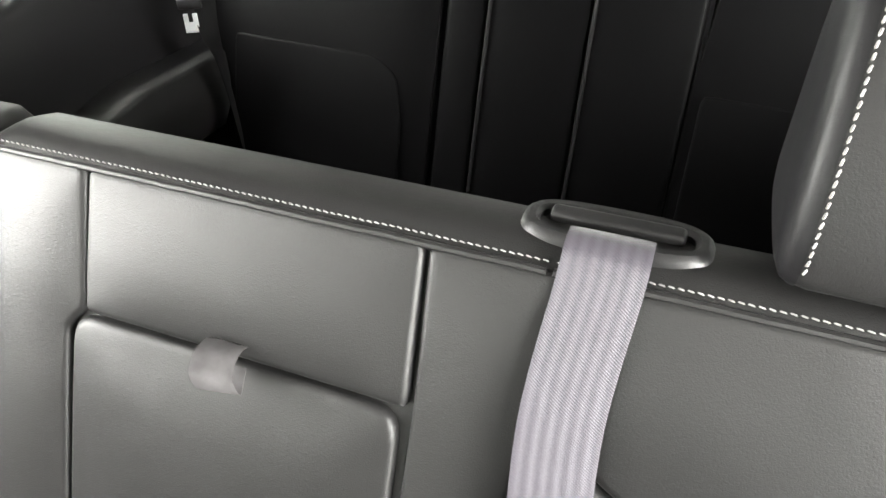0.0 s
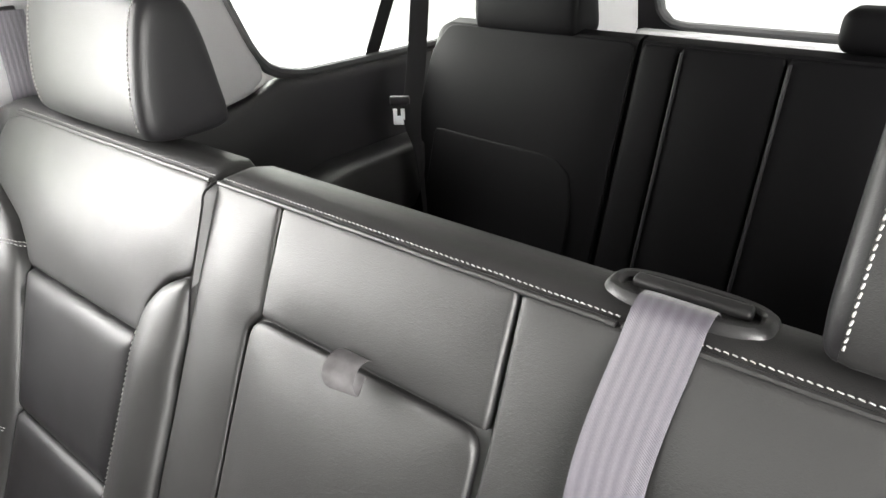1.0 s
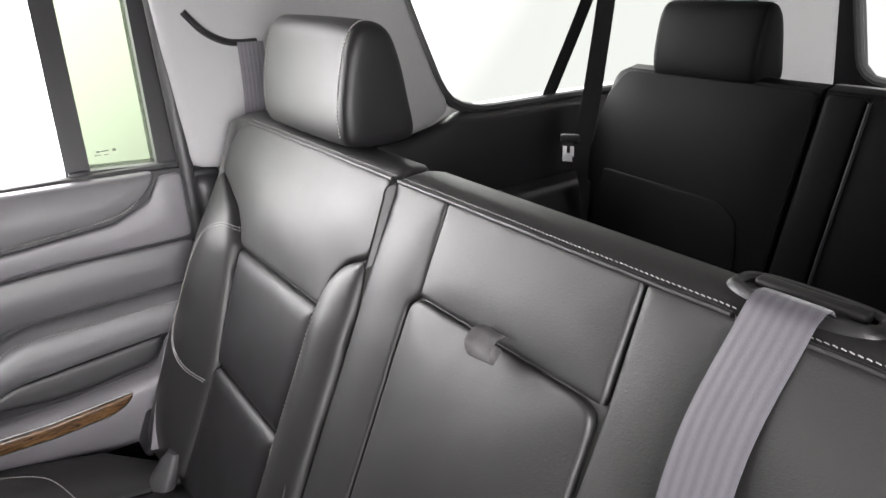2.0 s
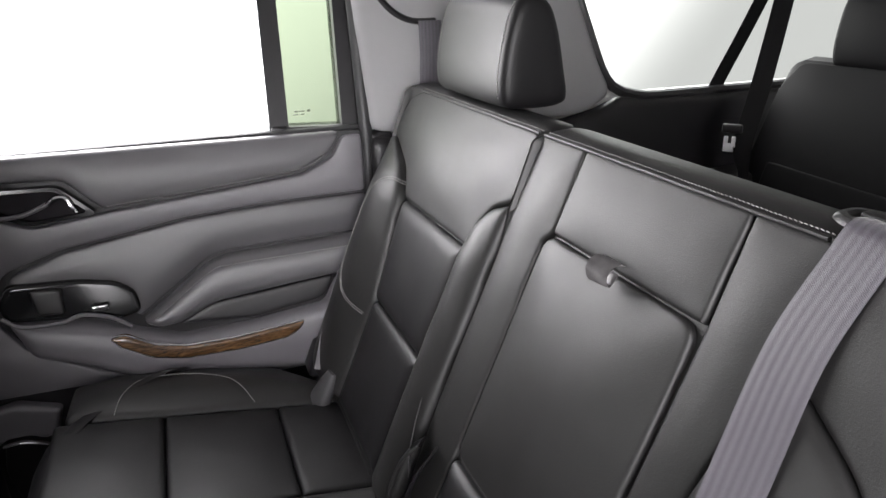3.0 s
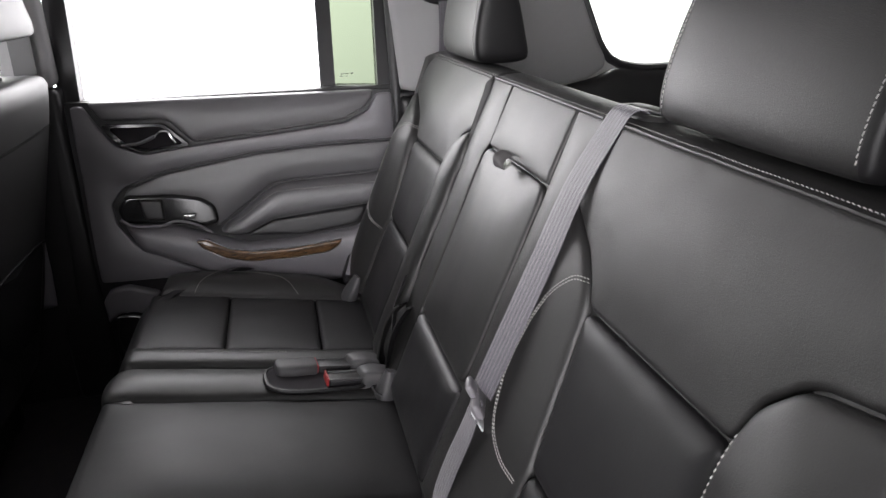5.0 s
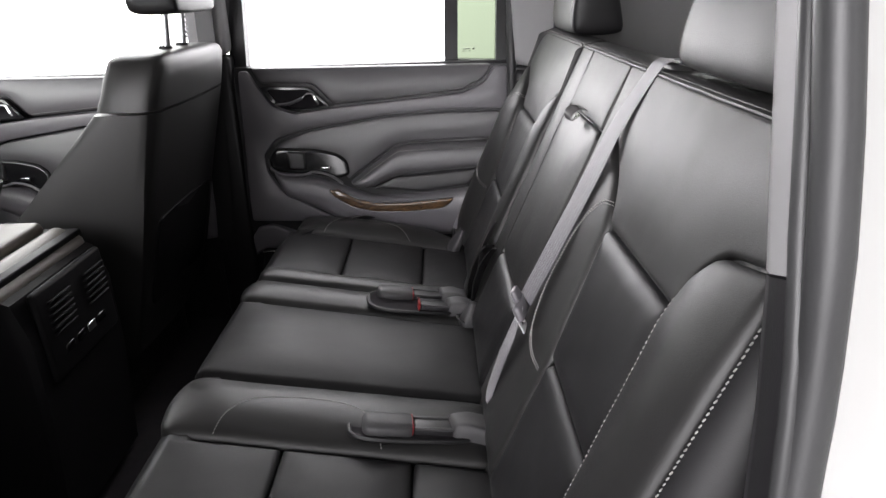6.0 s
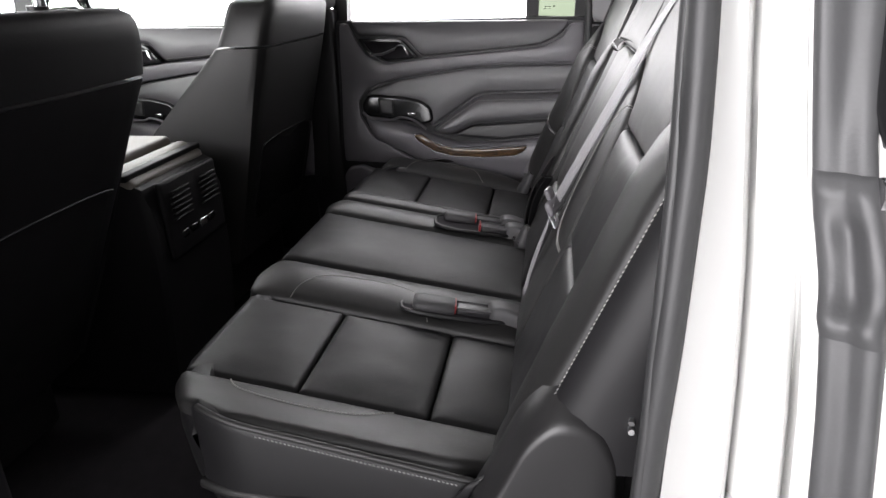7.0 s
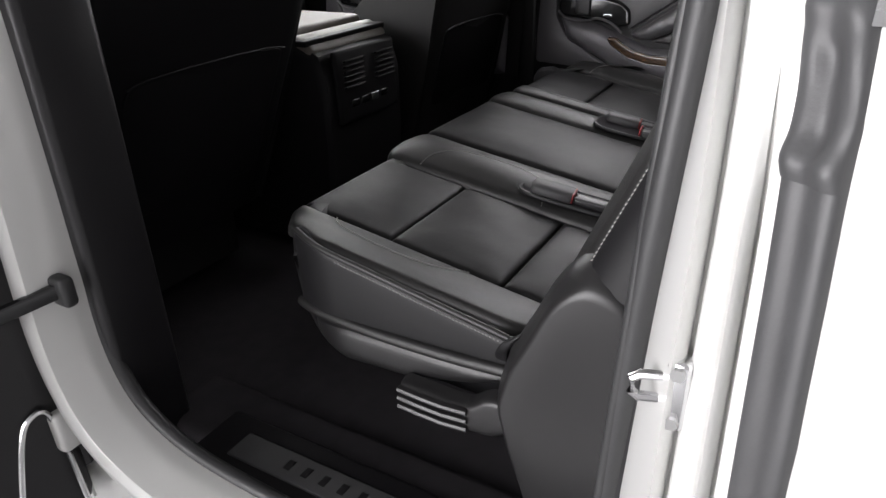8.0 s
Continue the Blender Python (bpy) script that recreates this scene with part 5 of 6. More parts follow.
# ==== front row ====
def front_seat(side, label):
    s = thing("car_seat", (side * 0.49, -1.1, 0.62), label, "car seat", "front seats")
    xi, xo = 0.247, 0.725
    mx = lambda x: side * x
    tilt = 0.47 if side > 0 else 0.26
    lean = lambda z: -0.873 + (z - 1.364) * (tilt if z < 1.364 else 0.24)
    # padded back: side roll, rear shell with pocket
    def ring(z):
        y1 = lean(z)
        w0 = xi + 0.026 * max(0, (z - 1.36) / 0.10) ** 2
        w1 = xo - 0.018 * max(0, (z - 1.36) / 0.10) ** 2
        dep = 0.127 + min(0.26, max(0, 1.377 - z) * 0.68)
        pts = [(w0 + 0.010, y1 - 0.012), (w0 + 0.05, y1), ((w0 + w1) / 2, y1 + 0.008), (w1 - 0.05, y1), (w1 - 0.007, y1 - 0.008), (w1, y1 - 0.034), (w1 - 0.005, y1 - dep + 0.02), (w1 - 0.05, y1 - dep), ((w0 + w1) / 2, y1 - dep + 0.03), (w0 + 0.05, y1 - dep), (w0 + 0.005, y1 - dep + 0.02), (w0, y1 - 0.034)]
        return [(mx(a), b, z) for a, b in catmull(pts, 3, True)]
    zs = [0.80, 0.90, 1.0, 1.1, 1.2, 1.3, 1.362]
    # driver's shell in the shaded black, passenger's in paler leather: light put into colour
    part("back_shell", loft([ring(z) for z in zs]), SHADED_BLACK if side > 0 else LEATHER, s, "black seat back with map pocket")
    top = [ring(z) for z in (1.368, 1.40, 1.43, 1.452)]
    for k, dz in ((0.95, 0.014), (0.86, 0.021), (0.70, 0.025), (0.3, 0.026)):
        c = np.mean(np.array(top[3]), 0)
        top.append([tuple(np.array((c[0] + (p[0] - c[0]) * k, c[1] + (p[1] - c[1]) * k, 1.452 + dz))) for p in top[3]])
    part("top_cover", loft(top), SHADED_BLACK if side > 0 else LEATHER, s, "leather top of the seat back")
    seam = [(p[0], p[1] + 0.002, 1.366) for p in ring(1.366)]
    part("stitching", stitches([p for p in seam if p[1] > -0.93], (0, 1, 0), 0.0035, 0.0012, 0.0004), THREAD_DARK, s)
    top_z = 1.178 if side > 0 else 1.122
    hem = [(0.305, top_z - 0.004), (0.335, top_z + 0.001), (0.40, top_z + 0.004), (0.52, top_z + 0.003), (0.63, top_z - 0.002), (0.67, top_z - 0.012)]
    part("pocket_edge", tube([(mx(x), lean(z) + 0.009, z) for x, z in catmull(hem, 6)], 0.0022, 6), SHADED_BLACK, s)
    pocket = [(mx(a), b - 0.002) for a, b in hem] + [(mx(0.67), 0.90), (mx(0.305), 0.90)]
    part("map_pocket", pad(pocket, lambda x, z, h: Vector((x, lean(z) + 0.003 + h, z)), corner=0.03, crown=0.008, edge=0.003, roll=0.004, grid=0.025, step=0.012), SHADED_BLACK, s)
    back_y = -1.20 if side > 0 else -1.08
    cush = [(mx(a), b) for a, b in ((0.27, -1.56), (0.72, -1.56), (0.72, back_y), (0.27, back_y))]
    part("cushion", pad(cush, lambda x, y, h: Vector((x, y, 0.90 - 0.12 * (y + 1.0) + h)), corner=0.04, crown=0.02, edge=0.04, roll=0.04, skirt=0.26, grid=0.03, step=0.02), LEATHER, s)
    for dx in (0.445, 0.550):
        part("headrest_post", tube([(mx(dx), -0.905, 1.45), (mx(dx), -0.890, 1.60)], 0.0085, 16, up=(0, 1, 0)), CHROME, s)
        part("post_collar", tube([(mx(dx), -0.906, 1.470), (mx(dx), -0.905, 1.484)], 0.015, 12, up=(0, 1, 0)), PLASTIC, s)
        if dx > 0.5:
            for k in range(6):
                part("post_notch", box(mx(dx) - 0.004, mx(dx) + 0.004, -0.894 + k * 0.0011, -0.889 + k * 0.0011, 1.495 + k * 0.011, 1.499 + k * 0.011, 0), PLASTIC, s)
    headrest(s, mx(0.495), (-0.935, 1.555), half=0.12, tilt=0.05, thread=False)
    return s


front_seat(-1, "black leather front passenger seat with map pocket behind")
front_seat(1, "black leather driver seat with map pocket behind")


def console():
    c = thing("centre_console", (0, -1.3, 0.62), "black centre console with pale lid and rear air vents", "console")
    body = [(-1.005, 0.66), (-0.985, 0.90), (-0.985, 1.06), (-1.005, 1.125), (-1.06, 1.150), (-1.70, 1.150), (-1.72, 0.66)]
    rings = []
    for x, k in ((-0.155, 0.012), (-0.145, 0.002), (0.145, 0.002), (0.155, 0.012)):
        rings.append([(x, y - k if y > -1.3 else y, z - k) for y, z in body])
    part("body", loft(rings), SHADED_BLACK, c)
    part("lid", pad([(-0.152, -1.62), (0.152, -1.62), (0.152, -1.095), (-0.152, -1.095)], lambda x, y, h: Vector((x, y, 1.160 + h)), corner=0.02, crown=0.006, edge=0.014, roll=0.012, skirt=0.004), CREAM, c, "pale padded lid")
    part("rear_pad", pad([(-0.150, -1.085), (0.150, -1.085), (0.150, -1.020), (-0.150, -1.020)], lambda x, y, h: Vector((x, y, 1.152 + h - 0.5 * max(0, y + 1.065))), corner=0.012, crown=0.004, edge=0.010, roll=0.010, skirt=0.012), CREAM, c, "pale rear edge of the lid")
    part("lid_gap", box(-0.156, 0.156, -1.6, -1.030, 1.142, 1.156, 0.003), SHADED_BLACK, c)
    v = part("vent_panel", turned(box(-0.12, 0.12, -0.008, 0.008, -0.085, 0.085, 0.008), Matrix.Translation((0, -0.985, 1.045)) @ Euler((0.04, 0, 0)).to_matrix().to_4x4()), SHADED_BLACK, c)
    for sx in (-1, 1):
        for k in range(6):
            part("slat", turned(box(-0.036, 0.036, -0.004, 0.004, -0.0022, 0.0022, 0.0015), Matrix.Translation((sx * 0.062, -0.972, 1.045 + k * 0.012)) @ Euler((0.5, 0, 0)).to_matrix().to_4x4()), SHADED_BLACK, v)
    for k in range(4):
        part("button", box(-0.075 + k * 0.04, -0.045 + k * 0.04, -0.980, -0.974, 0.995, 1.012, 0.002), STEEL if k == 1 else GLOSS, v)
    return c


console()

# right middle pillar
piece("middle_pillar", joined(box(-0.87, -0.80, -0.985, -0.875, 1.43, 1.87, 0.02)), PALE, "pale grey middle pillar trim", "pillar trim", "structure")
piece("middle_pillar_lower", box(-0.87, -0.795, -0.985, -0.872, 0.62, 1.43, 0.015), PLASTIC, "black lower middle pillar trim", "pillar trim", "structure")
piece("front_belt", strap([(-0.79, -0.93, 1.75), (-0.785, -0.92, 1.55), (-0.775, -0.93, 1.2), (-0.77, -0.95, 0.9)], [(0, 1, 0)] * 4, 0.047), PLASTIC, "dark seat belt on the middle pillar", "seat belt")


# ==== driver side: open doorway ====
def doorway():
    """White jamb, rubber seals and sill of the open rear doorway."""
    # rear jamb: inner lip, stepped white jamb, outer skin; drawn as a plan section lofted upwards
    ZS = (0.50, 0.90, 1.10, 1.20, 1.26, 1.30, 1.34, 1.38, 1.44, 1.50, 1.60, 1.90)

    def table(*v):
        return lambda z: float(np.interp(z, ZS, v))
    skin_x = table(0.960, 0.963, 0.957, 0.943, 0.934, 0.926, 0.906, 0.880, 0.862, 0.852, 0.834, 0.780)
    shoulder = table(0.045, 0.040, 0.035, 0.031, 0.028, 0.027, 0.025, 0.023, 0.022, 0.021, 0.018, 0.010)
    foot_x = table(0.940, 0.940, 0.931, 0.919, 0.908, 0.895, 0.876, 0.860, 0.855, 0.846, 0.826, 0.770)
    foot_y = table(0.020, 0.010, 0.003, -0.001, -0.004, -0.007, -0.010, -0.012, -0.019, -0.024, -0.030, -0.035)
    fold_x = table(0.910, 0.906, 0.893, 0.883, 0.875, 0.869, 0.863, 0.856, 0.844, 0.832, 0.812, 0.755)
    fold_y = table(-0.046, -0.044, -0.044, -0.044, -0.045, -0.046, -0.048, -0.050, -0.053, -0.055, -0.058, -0.062)
    edge_x = table(0.845, 0.840, 0.835, 0.831, 0.825, 0.820, 0.817, 0.813, 0.808, 0.796, 0.772, 0.71)
    edge_y = table(-0.105, -0.092, -0.083, -0.077, -0.074, -0.072, -0.070, -0.069, -0.070, -0.070, -0.072, -0.078)
    lip_x = table(0.848, 0.842, 0.835, 0.826, 0.821, 0.817, 0.811, 0.804, 0.788, 0.774, 0.740, 0.68)
    lip_y = table(-0.128, -0.115, -0.107, -0.104, -0.102, -0.101, -0.099, -0.098, -0.097, -0.096, -0.090, -0.085)

    def foot(z):
        return Vector((foot_x(z), foot_y(z), z))

    j = thing("rear_jamb", (0.9, 0.0, 0.5), "white painted rear door jamb with rubber weatherstrips", "door jamb", kind="structure")
    zs = list(np.linspace(0.52, 1.20, 12)) + list(np.linspace(1.22, 1.44, 14)) + list(np.linspace(1.48, 1.88, 8))
    rings = []
    for z in zs:
        b, f = skin_x(z), foot(z)
        wx, wy, sx, sy = edge_x(z), edge_y(z), fold_x(z), fold_y(z)
        low = float(np.clip((1.33 - z) / 0.12, 0, 1))
        # the sheet rolls back into a fold, steps out again, and lower down rolls into a second fold
        m = lambda t, h: (sx + (f.x - sx) * t + h, sy + (f.y - sy) * t, z)
        px, py = sx + 0.014, sy - 0.0085
        # narrow deep slots at both folds are added to draw their grey shading
        fold = [(wx - 0.02, wy + 0.012, z), (wx - 0.004, wy - 0.002, z), (wx + 0.5 * (px - wx), wy + 0.35 * (py - wy), z), (px - 0.003, py - 0.0015, z), (px, py, z), (px - 0.001, py + 0.001, z), (px - 0.006, py + 0.004, z), (sx + 0.001, sy - 0.0014, z), (sx - 0.015, sy - 0.0012, z), (sx - 0.015, sy + 0.0028, z), (sx + 0.0005, sy + 0.0032, z), m(0.14, 0.001)]
        fold += [m(0.40, 0.001), m(0.50, 0.001 + 0.013 * low), m(0.53, 0.001 + 0.015 * low), m(0.555, 0.001 + 0.0135 * low), m(0.61, 0.001 + 0.007 * low), m(0.685, 0.001 - 0.002 * low), m(0.69, 0.001 - 0.016 * low), m(0.77, 0.001 - 0.016 * low), m(0.775, 0.001), m(0.9, 0.001)]
        rings.append(fold + [(f.x - 0.001, f.y - 0.002, z), (f.x, f.y + 0.002, z), (b - 0.010, shoulder(z) - 0.002, z), (b - 0.003, shoulder(z) + 0.002, z), (b, shoulder(z) + 0.008, z), (b, shoulder(z) + 0.022, z), (b - 0.03, shoulder(z) + 0.022, z), (wx - 0.02, 0.03, z)])
    part("jamb", loft(rings), PAINT, j)
    seal = [(edge_x(z) - 0.001, edge_y(z) - 0.0115, z) for z in np.linspace(0.60, 1.86, 40)]
    part("inner_seal", tube(seal, 0.0128, 12, up=(0, 1, 0)), RUBBER, j, "black rubber bulb seal")
    part("seal_lip", tube([(lip_x(z) + 0.004, lip_y(z) + 0.006, z) for z in np.linspace(0.60, 1.86, 40)], 0.0062, 10, up=(0, 1, 0)), RUBBER, j)

    def strip(z0, z1, wide, mat, name, label="", dent=lambda z: 0.7):
        out = []
        for z in np.linspace(z0, z1, max(4, int((z1 - z0) / (0.02 if z1 - z0 > 0.2 else 0.004)))):
            b = skin_x(z)
            w = wide(z)
            p0, p1 = foot(z), Vector((b - 0.002, shoulder(z), z))
            d = (p1 - p0).normalized()
            nn = Vector((d.y, -d.x, 0))
            q = [p0, p0.lerp(p1, 0.06) + nn * w * 0.8, p0.lerp(p1, 0.25) + nn * w, p0.lerp(p1, 0.5) + nn * w * dent(z), p0.lerp(p1, 0.78) + nn * w, p0.lerp(p1, 0.96) + nn * w * 0.7, p1, p1 - nn * 0.01, p0 - nn * 0.01]
            out.append(q)
        part(name, loft([catmull([tuple(v) for v in q[:7]], 4) + [tuple(q[7]), tuple(q[8])] for q in out]), mat, j, label, 60)
    strip(1.366, 1.86, lambda z: 0.007, RUBBER_GREY, "outer_weatherstrip")
    strip(0.56, 1.268, lambda z: 0.008, RUBBER_GREY, "outer_weatherstrip")
    strip(1.265, 1.369, lambda z: 0.008 + 0.006 * math.exp(-((z - 1.276) / 0.010) ** 2) + 0.004 * math.exp(-((z - 1.358) / 0.008) ** 2) - 0.004 * math.exp(-((z - 1.31) / 0.022) ** 2), RUBBER_GREY, "moulded_seal_corner", "moulded rubber corner piece with a sunken panel", lambda z: 0.8 - 1.1 * math.exp(-((z - 1.312) / 0.028) ** 6))
    for z0, z1, mat, nm in ((0.64, 1.400, PLASTIC, "lower_edge_trim"), (1.402, 1.84, PALE, "upper_edge_trim")):
        rings = []
        for z in np.linspace(z0, z1, 10):
            x1, y1 = lip_x(z), lip_y(z)
            x0 = x1 - 0.060
            low = max(0.0, 1 - (z - z0) / 0.08) if nm == "upper_edge_trim" else max(0.0, 1 - (z1 - z) / 0.08)
            sec = [(x0 + 0.012, 0.04), (x0 + 0.002, y1 + 0.036), (x0, y1 + 0.022), (x0 + 0.005, y1 + 0.015), (x0 + 0.028, y1 + 0.006), (x1, y1 + 0.003), (x1 + 0.006, y1 + 0.010), (x1 - 0.004, 0.04)]
            rings.append([(x, y, z + 0.34 * low * (x - x0)) for x, y in sec])
        part(nm, loft(rings), mat, j)
    # striker
    part("striker", joined(tube([(0.890, -0.044, 1.065), (0.897, -0.076, 1.062), (0.898, -0.081, 1.066), (0.898, -0.081, 1.079), (0.897, -0.076, 1.083), (0.890, -0.044, 1.086)], 0.0042, 8), box(0.886, 0.903, -0.056, -0.038, 1.042, 1.106, 0.004)), CHROME, j, "bright steel door striker loop")
    for dz in (1.051, 1.097):
        part("bolt", tube([(0.900, -0.047, dz), (0.907, -0.047, dz)], 0.006, 6, up=(0, 0, 1)), STEEL, j)
    # outer quarter panel
    q = thing("wall_left", (0.95, 1.0, 0.5), "white painted rear quarter panel with chrome-edged window", "car body", kind="structure")
    rings = [[(skin_x(z) + 0.0005, y, z) for y in (shoulder(z) + 0.018, 0.3, 0.8, 1.4, 2.0)] + [(skin_x(z) - 0.03, y, z) for y in (2.0, 1.4, 0.8, 0.3, shoulder(z) + 0.018)] for z in (0.45, 0.6, 0.8, 1.0, 1.1, 1.2, 1.25, 1.28, 1.31, 1.34, 1.37)]
    part("lower_panel", loft(rings), PAINT, q)
    W = [(0.030, 1.385), (1.70, 1.385), (1.66, 1.80), (0.040, 1.80)]
    part("upper_panel", slab([(0.022, 1.366), (2.0, 1.366), (1.95, 1.90), (0.022, 1.90)], [W], lambda y, z, h: Vector((skin_x(z) + h, y, z)), 0.03), PAINT, q)
    part("pane", slab(W, [], lambda y, z, h: Vector((skin_x(z) - 0.008 + h, y, z)), 0.004), GLASS_REAR, q, smooth=0).visible_shadow = False
    part("window_seal", tube([(skin_x(z) + 0.002, y, z) for y, z in ((1.70, 1.386), (0.045, 1.386), (0.034, 1.392), (0.030, 1.41), (0.030, 1.50), (0.034, 1.80))], 0.012, 8, up=(1, 0, 0)), GLOSS, q)
    part("chrome_moulding", tube([(skin_x(1.37) + 0.006, y, 1.358) for y in (0.021, 0.024, 0.3, 1.0, 1.72)], 0.0115, 8, 1.0), CHROME, q, "bright chrome window moulding")
    # front pillar of the doorway and sill
    edge = catmull([(-0.885, 1.90), (-0.880, 1.60), (-0.874, 1.33), (-0.872, 1.12), (-0.874, 0.95), (-0.870, 0.84), (-0.845, 0.762), (-0.795, 0.712), (-0.71, 0.679), (-0.58, 0.666), (-0.40, 0.658), (-0.20, 0.667), (-0.11, 0.70)], 6)
    px = lambda z: float(np.interp(z, (0.5, 0.9, 1.2, 1.40, 1.90), (0.905, 0.900, 0.888, 0.868, 0.79)))
    f = thing("pillar_and_sill", (0.9, -0.6, 0.5), "white painted middle pillar and door sill in shade", "door frame", kind="structure")
    rings = []
    for i, (y, z) in enumerate(edge):
        a, b = np.array(edge[max(i - 1, 0)]), np.array(edge[min(i + 1, len(edge) - 1)])
        d = (b - a) / np.linalg.norm(b - a)
        o = np.array((d[1], -d[0]))
        if o @ (np.array((y, z)) - np.array((-0.45, 1.25))) < 0:
            o = -o
        sec = [(0.0, -0.045), (0.0, -0.014), (0.001, -0.006), (0.003, 0.002), (0.009, 0.030), (0.013, 0.042), (0.024, 0.048), (0.044, 0.046), (0.056, 0.034), (0.056, -0.03)]
        rings.append([(px(z) + h, y + o[0] * w, z + o[1] * w) for w, h in sec])
    part("frame", loft(rings), PAINT, f)
    part("inner_seal", tube([(px(z) - 0.042, y, z) for y, z in edge], 0.012, 10, up=(1, 0, 0)), RUBBER, f)
    part("inner_liner", box(0.76, 0.868, -0.985, -0.850, 0.56, 1.40, 0.012), PLASTIC, f)
    part("inner_liner", box(0.70, 0.79, -0.985, -0.830, 1.40, 1.88, 0.012), PALE, f)
    part("sill_core", box(0.78, 0.90, -2.3, -0.10, 0.46, 0.60, 0.012), PAINT, f)
    part("check_pocket", box(0.890, 0.912, -0.895, -0.850, 0.925, 0.972, 0.008), RUBBER, f)
    part("check_strap", turned(box(-0.045, 0.10, -0.007, 0.007, -0.011, 0.011, 0.003), Matrix.Translation((0.940, -0.885, 0.944)) @ Euler((0, 0.18, -0.42)).to_matrix().to_4x4()), GLOSS, f, "black door check strap")
    part("hinge", box(0.905, 0.95, -0.955, -0.915, 0.66, 0.735, 0.010), PAINT, f)
    part("hinge", box(0.895, 0.94, -0.955, -0.915, 1.12, 1.19, 0.010), PAINT, f)
    sp = part("sill_plate", box(0.735, 0.862, -0.765, -0.16, 0.640, 0.655, 0.005), PLASTIC, f, "black sill plate with a raised metal strip")
    part("metal_strip", box(0.770, 0.822, -0.700, -0.20, 0.653, 0.659, 0.002), RUBBER_GREY, sp)
    for k in range(6):
        part("emblem_bar", box(0.786, 0.806, -0.60 + k * 0.034, -0.588 + k * 0.034, 0.6585, 0.6598, 0.0005), PLASTIC, sp)
    piece("ledge", box(0.66, 0.80, -0.90, -0.10, 0.56, 0.642, 0.02), CARPET, "black carpeted step inside the sill", "floor", "structure")
    # header above the doorway and front side wall
    piece("doorway_header", box(0.74, 0.83, -1.75, 0.10, 1.83, 1.90, 0.015), PALE, "pale grey roof rail trim over the doorway", "roof rail", "structure")
    piece("wall_left_front", slab([(-2.35, 0.5), (-0.975, 0.5), (-0.975, 1.90), (-1.5, 1.90), (-2.35, 1.36)], [[(-2.0, 1.40), (-1.0, 1.40), (-0.99, 1.80), (-1.45, 1.80)]], lambda y, z, h: Vector((0.905 - max(0, z - 1.4) * 0.2 + h, y, z)), 0.05), PAINT, "white front door seen from inside", "car body", "structure")
    piece("cladding_left", box(0.74, 0.795, -0.09, 2.0, 0.62, 1.0, 0.02), PLASTIC, "black lower side trim", "side trim", "structure")


doorway()


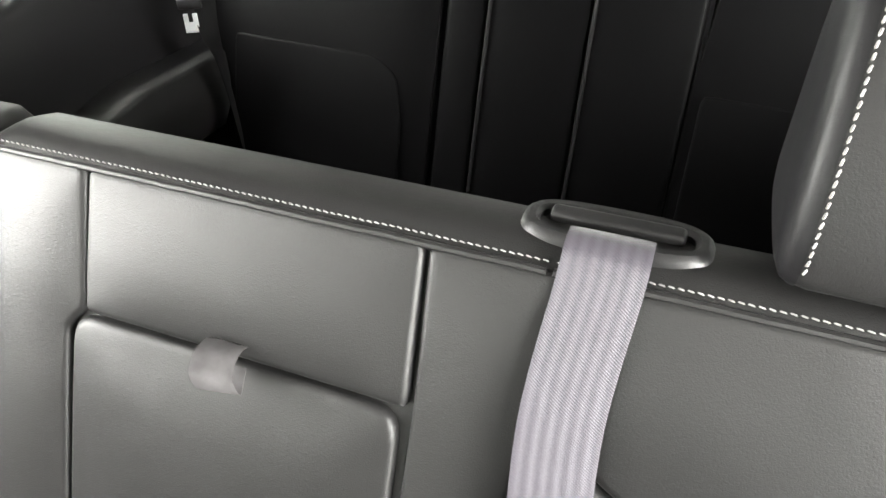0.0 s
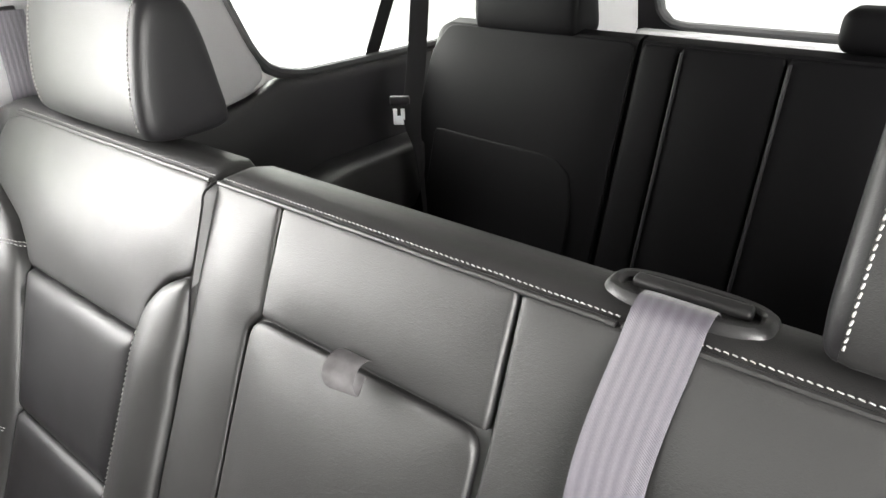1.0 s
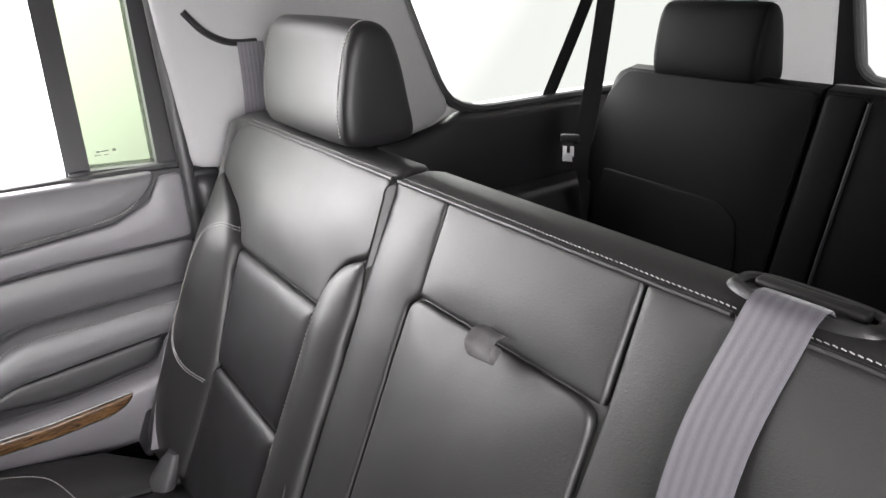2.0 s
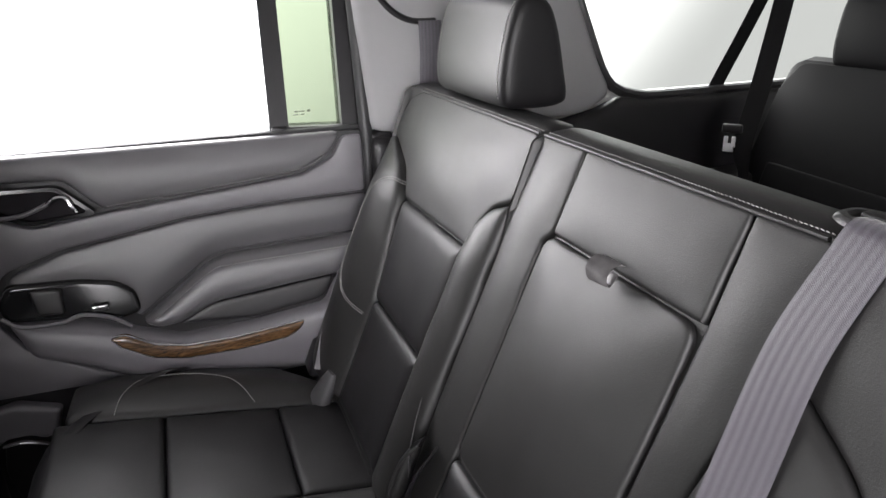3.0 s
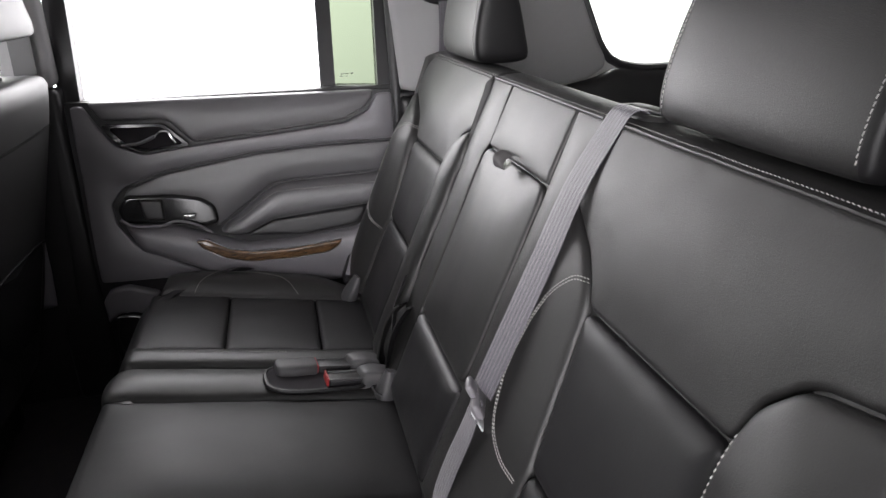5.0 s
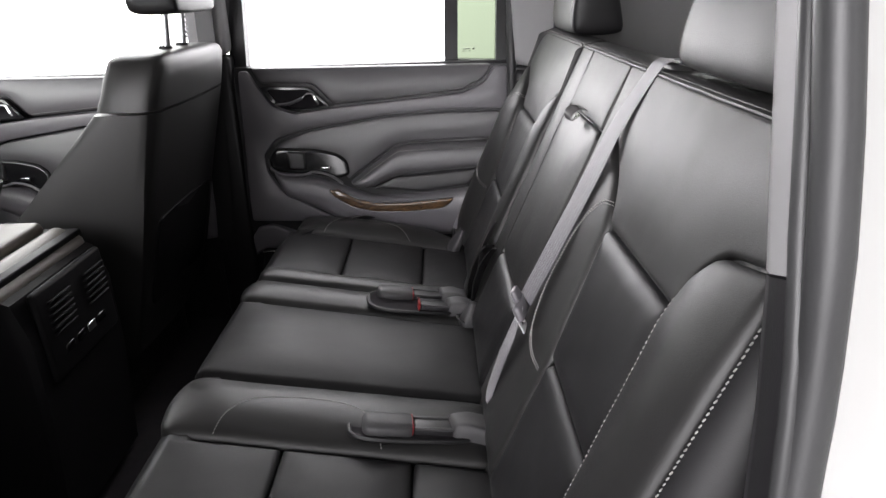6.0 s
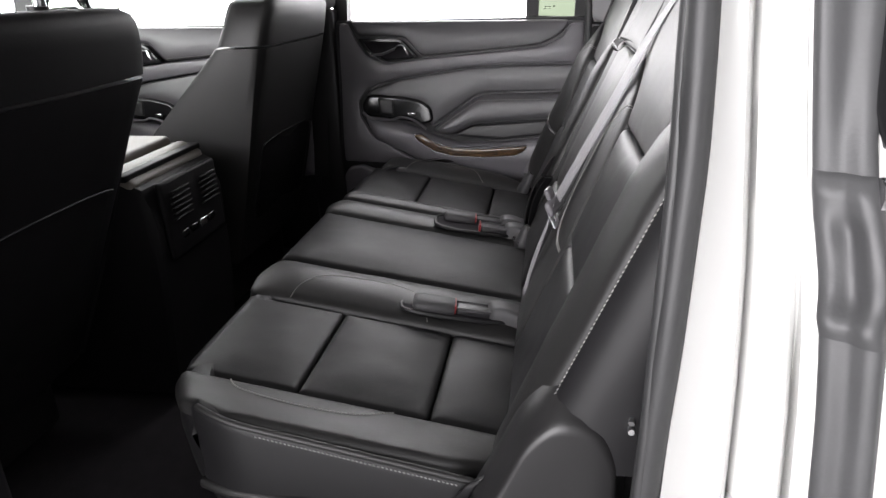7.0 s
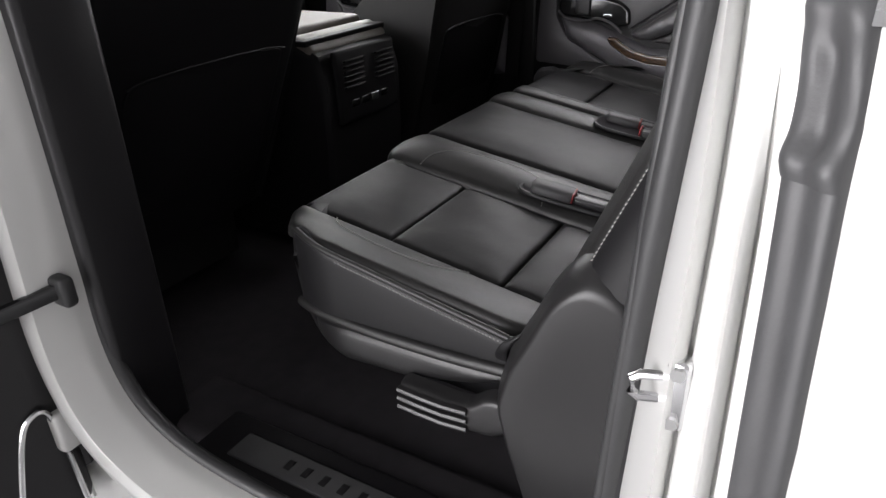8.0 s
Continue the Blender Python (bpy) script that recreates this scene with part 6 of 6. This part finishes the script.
def open_door():
    """The opened rear driver-side door, its inner panel facing back along the car."""
    d = thing("open_rear_door", (1.4, -1.0, 0.55), "open black-trimmed rear door swung away from the doorway", "car door")
    at = lambda x, z, h: Vector((x, -0.955 - (x - 0.93) * 0.22 + h, z))
    part("shell", slab([(0.905, 0.53), (1.70, 0.53), (1.72, 1.36), (0.905, 1.38)], [], lambda x, z, h: at(x, z, h - 0.02), 0.09, 0.03), PAINT, d)
    part("inner_panel", pad([(0.912, 0.53), (1.68, 0.53), (1.70, 1.36), (0.912, 1.375)], at, corner=0.03, crown=0.01, edge=0.02, roll=0.02, grid=0.04, step=0.02), PLASTIC, d, "black inner panel")
    loop = [at(a, b, 0.032) for a, b in catmull([(1.035, 0.53), (1.012, 0.64), (0.988, 0.725), (0.968, 0.748), (0.950, 0.742), (0.942, 0.69), (0.938, 0.60), (0.936, 0.545)], 6)]
    part("speaker_rim", tube(loop, 0.0045, 8, up=(0, 1, 0)), CHROME, d, "thin chrome speaker rim")
    part("window_frame", slab([(0.925, 1.36), (1.70, 1.35), (1.66, 1.80), (1.0, 1.80)], [[(1.0, 1.39), (1.66, 1.38), (1.62, 1.76), (1.04, 1.76)]], lambda x, z, h: at(x, z, h - 0.02), 0.04), PLASTIC, d)
    # unseen pane, added to cut light through this window on to the near seat
    part("pane", slab([(0.995, 1.385), (1.665, 1.375), (1.625, 1.765), (1.035, 1.765)], [], lambda x, z, h: at(x, z, h - 0.035), 0.004), GLASS_PRIVACY, d, "unseen dark privacy glass", smooth=0)
    part("edge_seal", tube([at(0.908, z, 0.0) for z in np.linspace(0.6, 1.37, 12)], 0.012, 8, up=(0, 1, 0)), RUBBER, d)


open_door()

# outside mirror beyond the front passenger window
mir = thing("door_mirror", (-1.03, -1.84, 1.40), "black-rimmed door mirror outside the front passenger window", "door mirror")
face = rounded([(-1.205, 1.443), (-0.990, 1.440), (-0.980, 1.62), (-1.165, 1.63)], 0.035)
glass_y = lambda x: -1.850 + 0.06 * (x + 1.20)
mirror_mid = Vector((-1.09, 1.535))
rings = []
for depth, k in ((0.0, 1.0), (-0.015, 0.985), (-0.045, 0.86), (-0.07, 0.62), (-0.085, 0.30)):
    rings.append([(q.x, glass_y(q.x) + depth, q.y) for q in (mirror_mid + (Vector(p) - mirror_mid) * k for p in face)])
part("housing", loft(rings), MATTE_BLACK, mir, "", 40)
part("mirror_rim", tube([(x, glass_y(x) + 0.002, z) for x, z in [*face, face[0]]], 0.0075, 8, up=(0, 1, 0)), MATTE_BLACK, mir)
rim = [tuple(mirror_mid + (Vector(p) - mirror_mid) * 0.965) for p in face]
part("mirror_glass", slab(rim, [], lambda x, z, h: Vector((x, glass_y(x) + 0.004 - 0.10 * (z - 1.54) + h, z)), 0.004), CHROME, mir, "bright mirror glass")
part("arm", box(-1.02, -0.90, -1.925, -1.885, 1.40, 1.46, 0.012), MATTE_BLACK, mir)

# ==== studio ====
ground = bmesh.new()
bmesh.ops.create_grid(ground, x_segments=8, y_segments=8, size=4.5)
piece("ground", ground, FLOOR_WHITE, "white studio floor", "floor", "structure")
